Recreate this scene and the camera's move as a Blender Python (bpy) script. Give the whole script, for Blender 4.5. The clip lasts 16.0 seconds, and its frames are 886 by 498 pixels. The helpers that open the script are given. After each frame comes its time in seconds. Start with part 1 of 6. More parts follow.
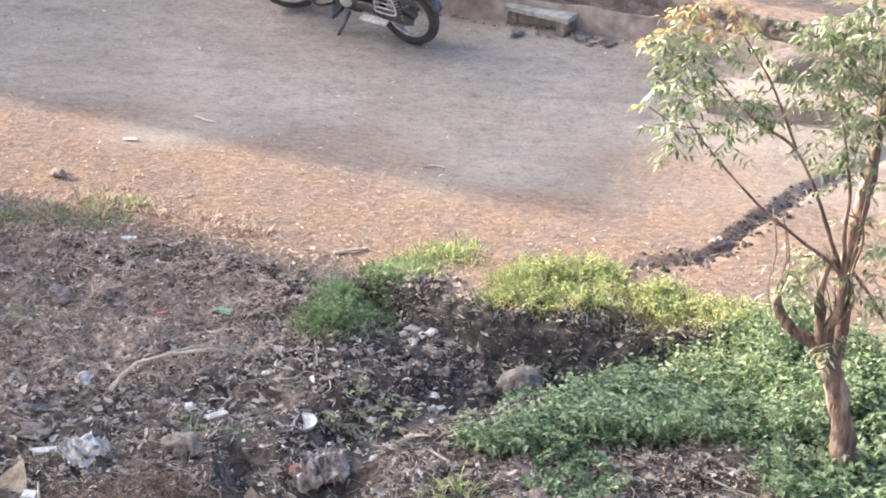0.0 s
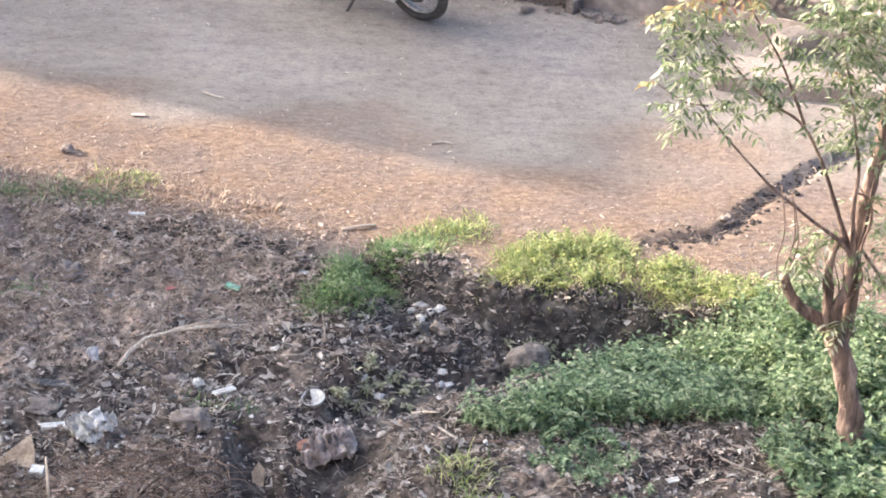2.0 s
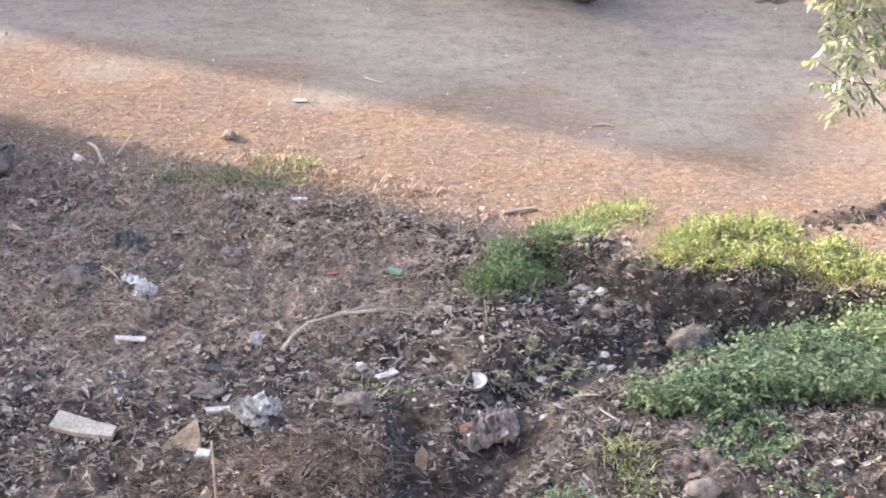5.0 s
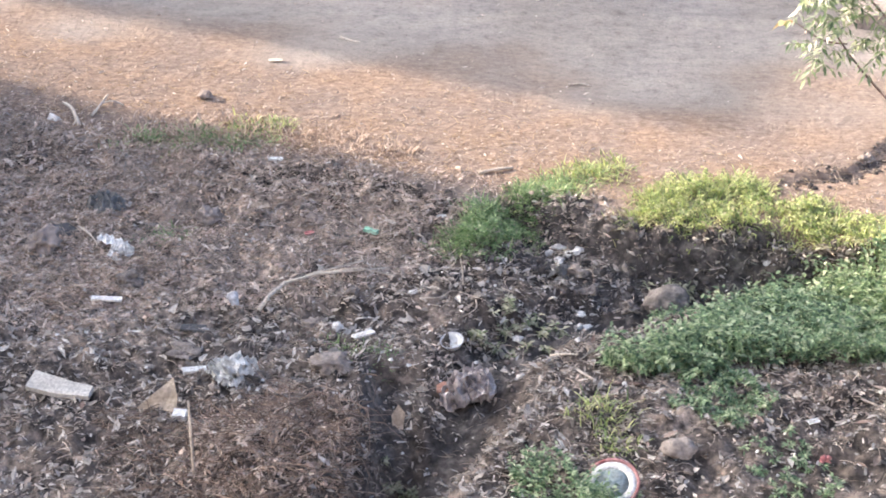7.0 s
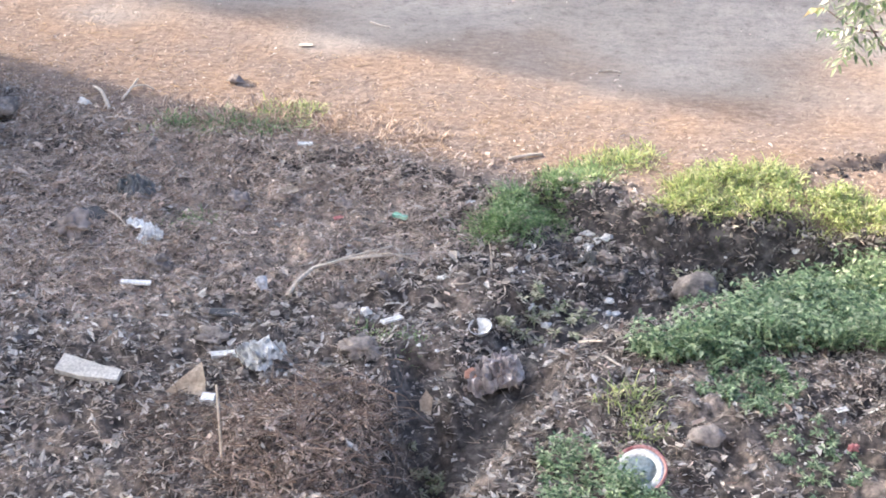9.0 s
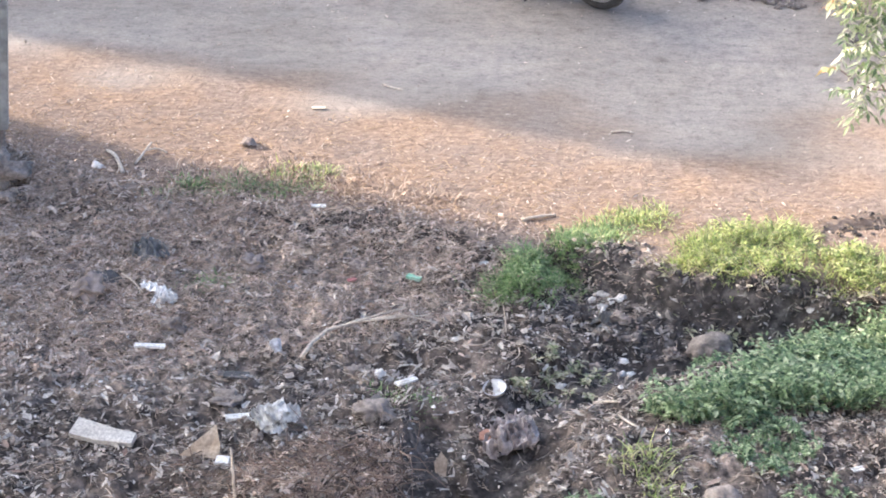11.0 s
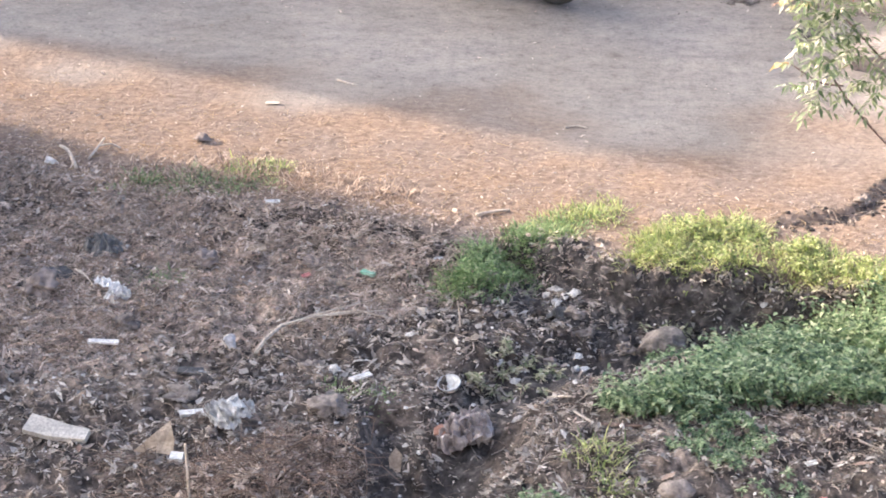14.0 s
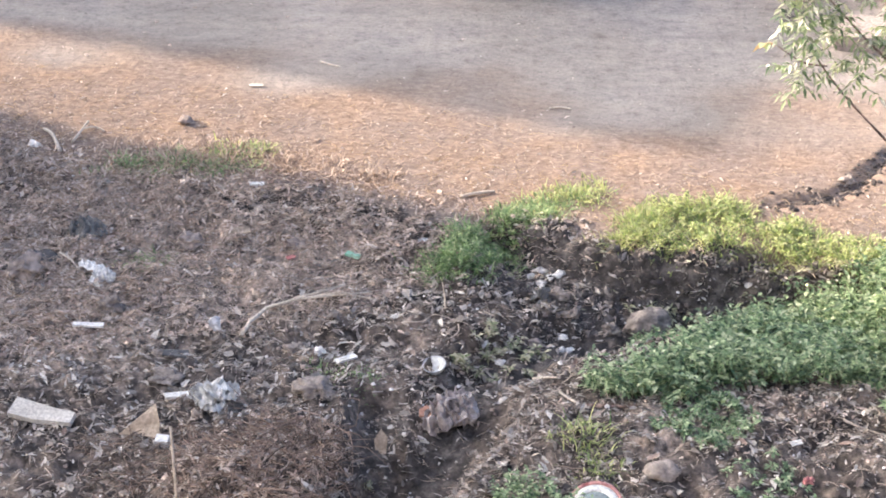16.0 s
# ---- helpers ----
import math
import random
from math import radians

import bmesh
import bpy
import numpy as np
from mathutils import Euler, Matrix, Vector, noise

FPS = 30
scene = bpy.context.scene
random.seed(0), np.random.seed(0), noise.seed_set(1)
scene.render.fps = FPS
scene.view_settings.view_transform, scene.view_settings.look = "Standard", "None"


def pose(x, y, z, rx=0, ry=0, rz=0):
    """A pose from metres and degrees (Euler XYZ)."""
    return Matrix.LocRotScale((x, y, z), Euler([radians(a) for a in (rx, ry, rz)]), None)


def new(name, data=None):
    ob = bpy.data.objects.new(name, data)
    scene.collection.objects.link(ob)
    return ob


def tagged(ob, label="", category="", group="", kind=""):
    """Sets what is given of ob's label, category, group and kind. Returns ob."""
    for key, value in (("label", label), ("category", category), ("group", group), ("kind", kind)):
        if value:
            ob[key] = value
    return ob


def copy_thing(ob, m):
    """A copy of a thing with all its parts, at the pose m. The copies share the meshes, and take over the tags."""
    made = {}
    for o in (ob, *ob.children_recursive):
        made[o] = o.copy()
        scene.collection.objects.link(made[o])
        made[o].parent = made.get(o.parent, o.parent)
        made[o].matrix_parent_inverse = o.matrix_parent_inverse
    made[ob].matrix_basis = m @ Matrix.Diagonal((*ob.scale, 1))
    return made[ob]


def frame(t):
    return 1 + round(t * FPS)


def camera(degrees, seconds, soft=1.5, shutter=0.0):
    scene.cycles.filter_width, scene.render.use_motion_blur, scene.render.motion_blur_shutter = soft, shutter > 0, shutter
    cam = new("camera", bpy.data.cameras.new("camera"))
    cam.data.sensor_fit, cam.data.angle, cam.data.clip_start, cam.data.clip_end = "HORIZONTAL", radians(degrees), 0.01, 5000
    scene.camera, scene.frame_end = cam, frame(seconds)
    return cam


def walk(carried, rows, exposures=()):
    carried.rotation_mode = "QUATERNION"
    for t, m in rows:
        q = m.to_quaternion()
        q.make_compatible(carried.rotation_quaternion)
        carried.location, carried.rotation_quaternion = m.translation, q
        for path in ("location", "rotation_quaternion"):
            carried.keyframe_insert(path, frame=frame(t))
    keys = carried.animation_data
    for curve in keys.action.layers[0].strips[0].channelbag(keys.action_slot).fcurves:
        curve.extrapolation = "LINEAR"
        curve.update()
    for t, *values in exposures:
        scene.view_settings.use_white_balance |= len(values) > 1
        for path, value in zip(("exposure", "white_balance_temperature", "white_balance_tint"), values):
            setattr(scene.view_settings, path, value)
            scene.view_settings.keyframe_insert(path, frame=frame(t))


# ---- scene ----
cam = camera(20.54, 16.0, soft=1.8)
EYE = (0.0, 0.0, 7.6)
# seconds, tilt, lean, turn in degrees: a hand-held view that only turns where it stands
ROWS = [
    (0, 62.154, -1.770, 0.932),
    (0.5, 62.118, -1.732, 0.892),
    (1, 61.954, -1.594, 0.920),
    (1.5, 61.768, -1.593, 1.012),
    (2, 61.599, -1.837, 1.187),
    (2.3, 61.666, -1.475, 1.400),
    (2.5, 61.896, -1.146, 1.695),
    (3, 63.044, -0.852, 1.576),
    (3.2, 63.470, -0.773, 1.640),
    (3.5, 63.338, -0.511, 1.955),
    (3.7, 63.220, -0.283, 2.290),
    (4, 62.789, 0.065, 3.378),
    (4.2, 62.488, 0.298, 3.470),
    (4.5, 62.010, 0.458, 4.161),
    (5, 61.166, 0.377, 4.278),
    (5.2, 60.985, 0.303, 4.284),
    (7.5, 60.108, 0.167, 3.714),
    (8, 59.996, 0.049, 4.115),
    (8.5, 59.912, 0.056, 4.455),
    (8.7, 59.885, 0.113, 4.501),
    (10.8, 60.685, 0.474, 4.614),
    (11, 61.330, 0.658, 4.632),
    (11.2, 62.960, 0.855, 4.522),
    (11.5, 64.066, 1.004, 4.349),
    (11.7, 63.600, 1.000, 4.350),
    (12, 63.349, 0.845, 4.209),
    (12.2, 62.230, 0.578, 4.054),
    (12.5, 61.485, 0.279, 3.951),
    (12.7, 61.200, 0.337, 4.027),
    (13, 61.317, 0.464, 4.121),
    (13.5, 61.361, 0.428, 3.757),
    (14, 61.211, 0.206, 3.657),
    (14.5, 61.241, 0.271, 3.318),
    (15, 61.034, 0.256, 3.388),
    (15.5, 60.842, 0.134, 3.281),
    (16, 60.779, 0.237, 3.230),
]
walk(cam, [(t, pose(*EYE, tilt, lean, turn)) for t, tilt, lean, turn in ROWS], exposures=[(0.0, 2.33, 6110.0, 9.0), (3.5, 2.31, 6110.0, 8.5), (5.0, 2.3, 6260.0, 10.5), (7.5, 2.43, 6010.0, 8.5), (8.5, 2.46, 5910.0, 8.0), (11.0, 2.44, 5910.0, 7.5), (11.5, 2.39, 5960.0, 8.0), (12.5, 2.36, 6160.0, 10.0), (16.0, 2.38, 6160.0, 9.5)])

# ---- daylight: a low warm sun from the side, clear sky ----
SUN_WAY = Vector((-0.935, 0.355, 0.0))
ELEVATION = radians(22.0)
world = bpy.data.worlds.new("sky")
scene.world = world
world.use_nodes = True
sky = world.node_tree.nodes.new("ShaderNodeTexSky")
sky.sky_type, sky.sun_disc = "NISHITA", False
sky.sun_elevation, sky.sun_rotation = ELEVATION, radians(-69)
sky.air_density, sky.dust_density, sky.ozone_density = 0.5, 5.0, 0.3
background = world.node_tree.nodes["Background"]
background.inputs["Strength"].default_value = 0.12
world.node_tree.links.new(sky.outputs["Color"], background.inputs["Color"])
sun_data = bpy.data.lights.new("sun", "SUN")
sun_data.energy, sun_data.angle, sun_data.color = 2.05, radians(0.9), (1.0, 0.77, 0.57)
sun = new("sun", sun_data)
toward = Vector((SUN_WAY.x * math.cos(ELEVATION), SUN_WAY.y * math.cos(ELEVATION), math.sin(ELEVATION)))
sun.matrix_world = Matrix.Translation(toward * 40) @ toward.to_track_quat("Z", "Y").to_matrix().to_4x4()


# ---- materials ----
def surface(name, colours, rough=0.85, coarse=5.0, fine=70.0, bump=0.3, depth=0.01, metal=0.0, vary="noise", coat=0.0, thin=0.0, stretch=(1, 1, 1)):
    """A procedural surface: a ramp of colours over coarse noise, islands or objects, broken by fine grain, with fine relief."""
    mat = bpy.data.materials.new(name)
    mat.use_nodes = True
    nodes, links = mat.node_tree.nodes, mat.node_tree.links
    shader = nodes["Principled BSDF"]
    shader.inputs["Metallic"].default_value = metal
    shader.inputs["Coat Weight"].default_value = coat
    where = nodes.new("ShaderNodeTexCoord")
    size = nodes.new("ShaderNodeMapping")
    size.inputs["Scale"].default_value = stretch
    links.new(where.outputs["Object"], size.inputs["Vector"])
    big, small = nodes.new("ShaderNodeTexNoise"), nodes.new("ShaderNodeTexNoise")
    big.inputs["Scale"].default_value, big.inputs["Detail"].default_value = coarse, 5
    small.inputs["Scale"].default_value, small.inputs["Detail"].default_value = fine, 4
    for node in (big, small):
        links.new(size.outputs["Vector"], node.inputs["Vector"])
    ramp = nodes.new("ShaderNodeValToRGB")
    while len(ramp.color_ramp.elements) < len(colours):
        ramp.color_ramp.elements.new(0.5)
    low, high = (0.3, 0.7) if vary == "noise" else (0.0, 1.0)
    for i, colour in enumerate(colours):
        ramp.color_ramp.elements[i].position = low + (high - low) * i / max(1, len(colours) - 1)
        ramp.color_ramp.elements[i].color = (*colour, 1)
    if vary == "island":
        pick = nodes.new("ShaderNodeNewGeometry").outputs["Random Per Island"]
    elif vary == "object":
        pick = nodes.new("ShaderNodeObjectInfo").outputs["Random"]
    else:
        pick = big.outputs["Fac"]
    links.new(pick, ramp.inputs["Fac"])
    grain = nodes.new("ShaderNodeMapRange")
    grain.inputs["From Min"].default_value, grain.inputs["From Max"].default_value = 0.3, 0.7
    grain.inputs["To Min"].default_value, grain.inputs["To Max"].default_value = 0.72, 1.25
    links.new(small.outputs["Fac"], grain.inputs["Value"])
    tone = nodes.new("ShaderNodeHueSaturation")
    links.new(ramp.outputs["Color"], tone.inputs["Color"])
    links.new(grain.outputs["Result"], tone.inputs["Value"])
    links.new(tone.outputs["Color"], shader.inputs["Base Color"])
    wear = nodes.new("ShaderNodeMapRange")
    wear.inputs["To Min"].default_value, wear.inputs["To Max"].default_value = max(0.05, rough - 0.12), min(1.0, rough + 0.12)
    links.new(big.outputs["Fac"], wear.inputs["Value"])
    links.new(wear.outputs["Result"], shader.inputs["Roughness"])
    if bump:
        relief_node = nodes.new("ShaderNodeBump")
        relief_node.inputs["Strength"].default_value, relief_node.inputs["Distance"].default_value = bump, depth
        links.new(small.outputs["Fac"], relief_node.inputs["Height"])
        links.new(relief_node.outputs["Normal"], shader.inputs["Normal"])
    if thin:
        through_light, mix = nodes.new("ShaderNodeBsdfTranslucent"), nodes.new("ShaderNodeMixShader")
        links.new(tone.outputs["Color"], through_light.inputs["Color"])
        mix.inputs["Fac"].default_value = thin
        links.new(shader.outputs["BSDF"], mix.inputs[1])
        links.new(through_light.outputs["BSDF"], mix.inputs[2])
        links.new(mix.outputs["Shader"], nodes["Material Output"].inputs["Surface"])
    return mat


def ground_surface():
    """Trodden pale earth, dark crumbly soil where the attribute 'tip' is 1, wet mud and painted bank shade where its
    own mask is 1, straw-coloured where 'straw' is 1, reddish soil where 'ruddy' is 1.
    """
    mat = bpy.data.materials.new("earth")
    mat.use_nodes = True
    nodes, links = mat.node_tree.nodes, mat.node_tree.links
    shader = nodes["Principled BSDF"]
    where = nodes.new("ShaderNodeTexCoord")

    def noise_node(scale, detail, stretch=(1, 1, 1), coarse=0.5):
        size = nodes.new("ShaderNodeMapping")
        size.inputs["Scale"].default_value = stretch
        links.new(where.outputs["Object"], size.inputs["Vector"])
        node = nodes.new("ShaderNodeTexNoise")
        node.inputs["Scale"].default_value, node.inputs["Detail"].default_value = scale, detail
        node.inputs["Roughness"].default_value = coarse
        links.new(size.outputs["Vector"], node.inputs["Vector"])
        return node.outputs["Fac"]

    def ramp(fac, *stops):
        node = nodes.new("ShaderNodeValToRGB")
        while len(node.color_ramp.elements) < len(stops):
            node.color_ramp.elements.new(0.5)
        for i, (place, colour) in enumerate(stops):
            node.color_ramp.elements[i].position, node.color_ramp.elements[i].color = place, (*colour, 1)
        links.new(fac, node.inputs["Fac"])
        return node.outputs["Color"]

    def mixed(a, b, fac, kind="MIX"):
        node = nodes.new("ShaderNodeMix")
        node.data_type, node.blend_type = "RGBA", kind
        if isinstance(fac, float):
            node.inputs["Factor"].default_value = fac
        else:
            links.new(fac, node.inputs["Factor"])
        links.new(a, node.inputs["A"])
        links.new(b, node.inputs["B"])
        return node.outputs["Result"]

    def mask(name):
        node = nodes.new("ShaderNodeAttribute")
        node.attribute_name = name
        return node.outputs["Fac"]

    def broken(value, spread, low, high):
        """A mask whose edge is torn by fine noise."""
        centre, blend, edge = nodes.new("ShaderNodeMath"), nodes.new("ShaderNodeMath"), nodes.new("ShaderNodeMapRange")
        centre.operation, centre.inputs[1].default_value = "SUBTRACT", 0.5
        links.new(noise_node(19, 9, (1, 1, 1), 0.7), centre.inputs[0])
        blend.operation, blend.inputs[1].default_value = "MULTIPLY_ADD", spread
        links.new(centre.outputs["Value"], blend.inputs[0])
        links.new(value, blend.inputs[2])
        edge.inputs["From Min"].default_value, edge.inputs["From Max"].default_value = low, high
        links.new(blend.outputs["Value"], edge.inputs["Value"])
        return edge.outputs["Result"]

    road = ramp(noise_node(0.8, 7), (0.3, (0.305, 0.274, 0.24)), (0.5, (0.348, 0.315, 0.28)), (0.7, (0.395, 0.362, 0.325)))
    specks = ramp(noise_node(34, 6), (0.3, (0.8, 0.79, 0.78)), (0.5, (1, 1, 1)), (0.72, (1.12, 1.11, 1.1)))
    patches = ramp(noise_node(8.5, 10, (1, 1.25, 1), 0.72), (0.32, (0.6, 0.6, 0.6)), (0.47, (0.97, 0.97, 0.97)), (0.6, (1.1, 1.09, 1.08)), (0.75, (1.32, 1.3, 1.27)))
    wheel_marks = ramp(noise_node(2.6, 8, (0.5, 1.3, 1), 0.65), (0.36, (0.82, 0.82, 0.83)), (0.52, (1, 1, 1)), (0.68, (1.13, 1.11, 1.09)))
    road = mixed(mixed(mixed(road, specks, 0.7, "MULTIPLY"), patches, 0.85, "MULTIPLY"), wheel_marks, 0.8, "MULTIPLY")
    straw = ramp(noise_node(15, 10, (1, 1.5, 1), 0.72), (0.3, (0.13, 0.095, 0.074)), (0.45, (0.235, 0.178, 0.14)), (0.55, (0.3, 0.232, 0.186)), (0.7, (0.45, 0.365, 0.3)))
    tawny = ramp(noise_node(2.2, 6), (0.4, (0.92, 0.93, 0.95)), (0.62, (1.07, 1.0, 0.9)))
    straw = mixed(straw, tawny, 0.9, "MULTIPLY")
    soil = ramp(noise_node(2.4, 6), (0.3, (0.06, 0.052, 0.046)), (0.5, (0.135, 0.115, 0.1)), (0.68, (0.235, 0.2, 0.172)))
    ruddy = ramp(noise_node(3.4, 6), (0.3, (0.22, 0.182, 0.15)), (0.5, (0.41, 0.343, 0.286)), (0.68, (0.56, 0.48, 0.405)))
    crumbs = ramp(noise_node(16, 10, (1, 1, 1), 0.66), (0.34, (0.2, 0.2, 0.2)), (0.46, (0.75, 0.74, 0.73)), (0.56, (1.2, 1.17, 1.14)), (0.7, (1.75, 1.7, 1.64)))
    clods = ramp(noise_node(8, 5), (0.34, (0.5, 0.5, 0.5)), (0.5, (1, 1, 1)), (0.66, (1.3, 1.27, 1.25)))
    soil = mixed(mixed(mixed(soil, ruddy, broken(mask("ruddy"), 1.6, 0.2, 0.7)), crumbs, 0.9, "MULTIPLY"), clods, 0.85, "MULTIPLY")
    mud = ramp(noise_node(13, 9, (1, 1, 1), 0.65), (0.32, (0.03, 0.028, 0.026)), (0.5, (0.1, 0.09, 0.083)), (0.68, (0.26, 0.232, 0.21)))
    colour = mixed(mixed(mixed(road, straw, mask("straw")), soil, broken(mask("tip"), 1.4, 0.25, 0.65)), mud, broken(mask("damp_shade"), 1.7, 0.3, 0.75))
    links.new(colour, shader.inputs["Base Color"])
    shader.inputs["Roughness"].default_value = 0.95
    shader.inputs["Specular IOR Level"].default_value = 0.2
    bump = nodes.new("ShaderNodeBump")
    bump.inputs["Strength"].default_value, bump.inputs["Distance"].default_value = 0.45, 0.012
    links.new(noise_node(45, 6), bump.inputs["Height"])
    ridges = nodes.new("ShaderNodeBump")
    ridges.inputs["Strength"].default_value, ridges.inputs["Distance"].default_value = 0.7, 0.042
    links.new(noise_node(9, 7, (1, 1.2, 1), 0.65), ridges.inputs["Height"])
    links.new(ridges.outputs["Normal"], bump.inputs["Normal"])
    links.new(bump.outputs["Normal"], shader.inputs["Normal"])
    return mat


EARTH = ground_surface()
PALE_STRAW = surface("trodden_straw", [(0.27, 0.195, 0.145), (0.44, 0.335, 0.255), (0.68, 0.57, 0.46), (0.34, 0.25, 0.19), (0.56, 0.45, 0.35)], 0.85, 20, 150, 0.2, 0.002, vary="island", thin=0.1)
PALE_PAPER = surface("cream_paper", [(0.6, 0.54, 0.44), (0.74, 0.69, 0.58)], 0.9, 10, 60, 0.3, 0.003)
RED_LITTER = surface("reddish_dead_leaves", [(0.2, 0.158, 0.13), (0.55, 0.45, 0.37), (0.8, 0.71, 0.615), (0.42, 0.322, 0.262), (0.66, 0.57, 0.485), (0.66, 0.53, 0.44), (0.3, 0.23, 0.19), (0.86, 0.79, 0.7)], 0.85, 20, 120, 0.3, 0.004, vary="island", thin=0.15)
MUDDY = surface("muddy_rubble", [(0.03, 0.026, 0.024), (0.08, 0.068, 0.06), (0.16, 0.135, 0.12), (0.05, 0.043, 0.04)], 0.85, 20, 90, 0.3, 0.004, vary="island")
PALE_LEAF = surface("pale_green_leaves", [(0.3, 0.32, 0.19), (0.6, 0.58, 0.42), (0.2, 0.25, 0.12), (0.74, 0.71, 0.57)], 0.6, 20, 120, 0.1, 0.002, vary="island", thin=0.3)
DUST = surface("dusty_earth", [(0.27, 0.225, 0.195), (0.36, 0.305, 0.265), (0.42, 0.36, 0.31)], 0.95, 2.0, 40, 0.5, 0.012)
LITTER = surface("dead_leaves", [(0.07, 0.062, 0.054), (0.3, 0.265, 0.228), (0.52, 0.472, 0.412), (0.13, 0.114, 0.098), (0.68, 0.63, 0.56), (0.37, 0.322, 0.272), (0.8, 0.76, 0.69), (0.09, 0.08, 0.07)], 0.85, 20, 120, 0.3, 0.004, vary="island", thin=0.15)
TWIGS = surface("dry_twigs", [(0.18, 0.145, 0.115), (0.38, 0.315, 0.25), (0.58, 0.5, 0.41), (0.26, 0.205, 0.16)], 0.85, 20, 150, 0.3, 0.003, vary="island")
STRAW = surface("straw", [(0.3, 0.2, 0.11), (0.5, 0.36, 0.2), (0.6, 0.46, 0.28), (0.4, 0.29, 0.17)], 0.8, 20, 150, 0.2, 0.002, vary="island", thin=0.15)
ROOTS = surface("dead_stalks", [(0.05, 0.038, 0.03), (0.2, 0.145, 0.112), (0.36, 0.275, 0.215), (0.1, 0.073, 0.058), (0.5, 0.4, 0.325)], 0.9, 20, 150, 0.3, 0.003, vary="island")
# two grass tones: GRASS yellowed like sunlit blades, GREEN dulled like shaded ones
GRASS = surface("grass", [(0.24, 0.34, 0.11), (0.5, 0.57, 0.21), (0.72, 0.75, 0.35), (0.28, 0.4, 0.14), (0.78, 0.75, 0.45), (0.12, 0.2, 0.07), (0.5, 0.48, 0.27)], 0.6, 20, 120, 0.1, 0.002, vary="island", thin=0.4)
GREEN = surface("shade_toned_grass", [(0.11, 0.2, 0.085), (0.27, 0.4, 0.17), (0.46, 0.58, 0.28), (0.16, 0.27, 0.115), (0.56, 0.6, 0.37)], 0.6, 20, 120, 0.1, 0.002, vary="island", thin=0.35)
# darkest weed tones stand for shaded gaps, palest for bright highlights
WEED = surface("weed_leaves_with_gaps", [(0.045, 0.09, 0.048), (0.25, 0.37, 0.2), (0.48, 0.6, 0.34), (0.1, 0.18, 0.095), (0.68, 0.75, 0.5), (0.31, 0.43, 0.235), (0.06, 0.11, 0.06)], 0.5, 20, 120, 0.1, 0.002, vary="island", thin=0.4)
# near-white leaf tones are painted glints, darkest ones leaves in shade
LEAVES = surface("tree_leaves_with_glints", [(0.06, 0.1, 0.045), (0.18, 0.26, 0.11), (0.36, 0.42, 0.21), (0.11, 0.17, 0.07), (0.52, 0.53, 0.36), (0.24, 0.33, 0.15), (0.66, 0.65, 0.53), (0.09, 0.14, 0.06)], 0.34, 20, 120, 0.1, 0.002, vary="island", thin=0.3)
RUSSET = surface("young_leaves", [(0.46, 0.18, 0.11), (0.54, 0.36, 0.17), (0.36, 0.38, 0.16), (0.56, 0.5, 0.3), (0.34, 0.37, 0.16)], 0.5, 20, 120, 0.1, 0.002, vary="island", thin=0.3)
BARK = surface("bark", [(0.07, 0.052, 0.045), (0.21, 0.15, 0.125), (0.45, 0.34, 0.285)], 0.9, 16, 60, 1.0, 0.02, stretch=(1, 1, 0.3))
BARE = surface("pale_dead_wood", [(0.4, 0.34, 0.275), (0.58, 0.51, 0.42), (0.7, 0.63, 0.53)], 0.85, 12, 60, 0.4, 0.004)
PEBBLES = surface("pebbles", [(0.14, 0.115, 0.1), (0.28, 0.235, 0.2), (0.43, 0.37, 0.32), (0.2, 0.16, 0.14)], 0.9, 20, 90, 0.3, 0.004, vary="island")
STONE = surface("weathered_stone", [(0.13, 0.112, 0.098), (0.25, 0.218, 0.193), (0.4, 0.355, 0.318)], 0.9, 6, 50, 0.7, 0.012)
PALE_STONE = surface("pale_stone", [(0.2, 0.168, 0.143), (0.32, 0.277, 0.243), (0.44, 0.39, 0.347)], 0.9, 8, 50, 0.6, 0.01)
MASONRY = surface("dark_masonry", [(0.23, 0.196, 0.177), (0.36, 0.313, 0.285), (0.5, 0.44, 0.403), (0.28, 0.238, 0.215), (0.42, 0.36, 0.325)], 0.95, 8, 30, 1.0, 0.025, vary="object")
MORTAR = surface("crumbling_mortar", [(0.22, 0.186, 0.165), (0.42, 0.36, 0.322)], 0.95, 8, 22, 0.8, 0.015)
PLASTER = surface("stained_plaster", [(0.27, 0.225, 0.195), (0.38, 0.33, 0.29), (0.45, 0.39, 0.345)], 0.9, 4, 12, 0.25, 0.006)
CONCRETE = surface("grey_concrete", [(0.235, 0.243, 0.228), (0.325, 0.335, 0.315), (0.4, 0.405, 0.385)], 0.85, 5, 18, 0.3, 0.005)
RENDER_WALL = surface("house_render", [(0.4, 0.36, 0.32), (0.5, 0.46, 0.41)], 0.9, 0.8, 20, 0.3, 0.01)
WHITE = surface("dirty_white_plastic", [(0.56, 0.56, 0.53), (0.76, 0.76, 0.73), (0.84, 0.84, 0.81)], 0.5, 12, 60, 0.2, 0.003)
CHALK = surface("white_shells", [(0.7, 0.68, 0.64), (0.86, 0.84, 0.8)], 0.8, 20, 90, 0.3, 0.003)
# grey to white noise paints the shade between the film's folds
FILM = surface("crumpled_film_fold_shade", [(0.42, 0.42, 0.4), (0.74, 0.74, 0.71), (0.92, 0.91, 0.88)], 0.45, 9, 40, 0.4, 0.006, thin=0.08)
CLEAN_FILM = surface("white_film", [(0.6, 0.6, 0.58), (0.84, 0.84, 0.82), (0.92, 0.92, 0.9)], 0.5, 9, 40, 0.3, 0.005, thin=0.05)
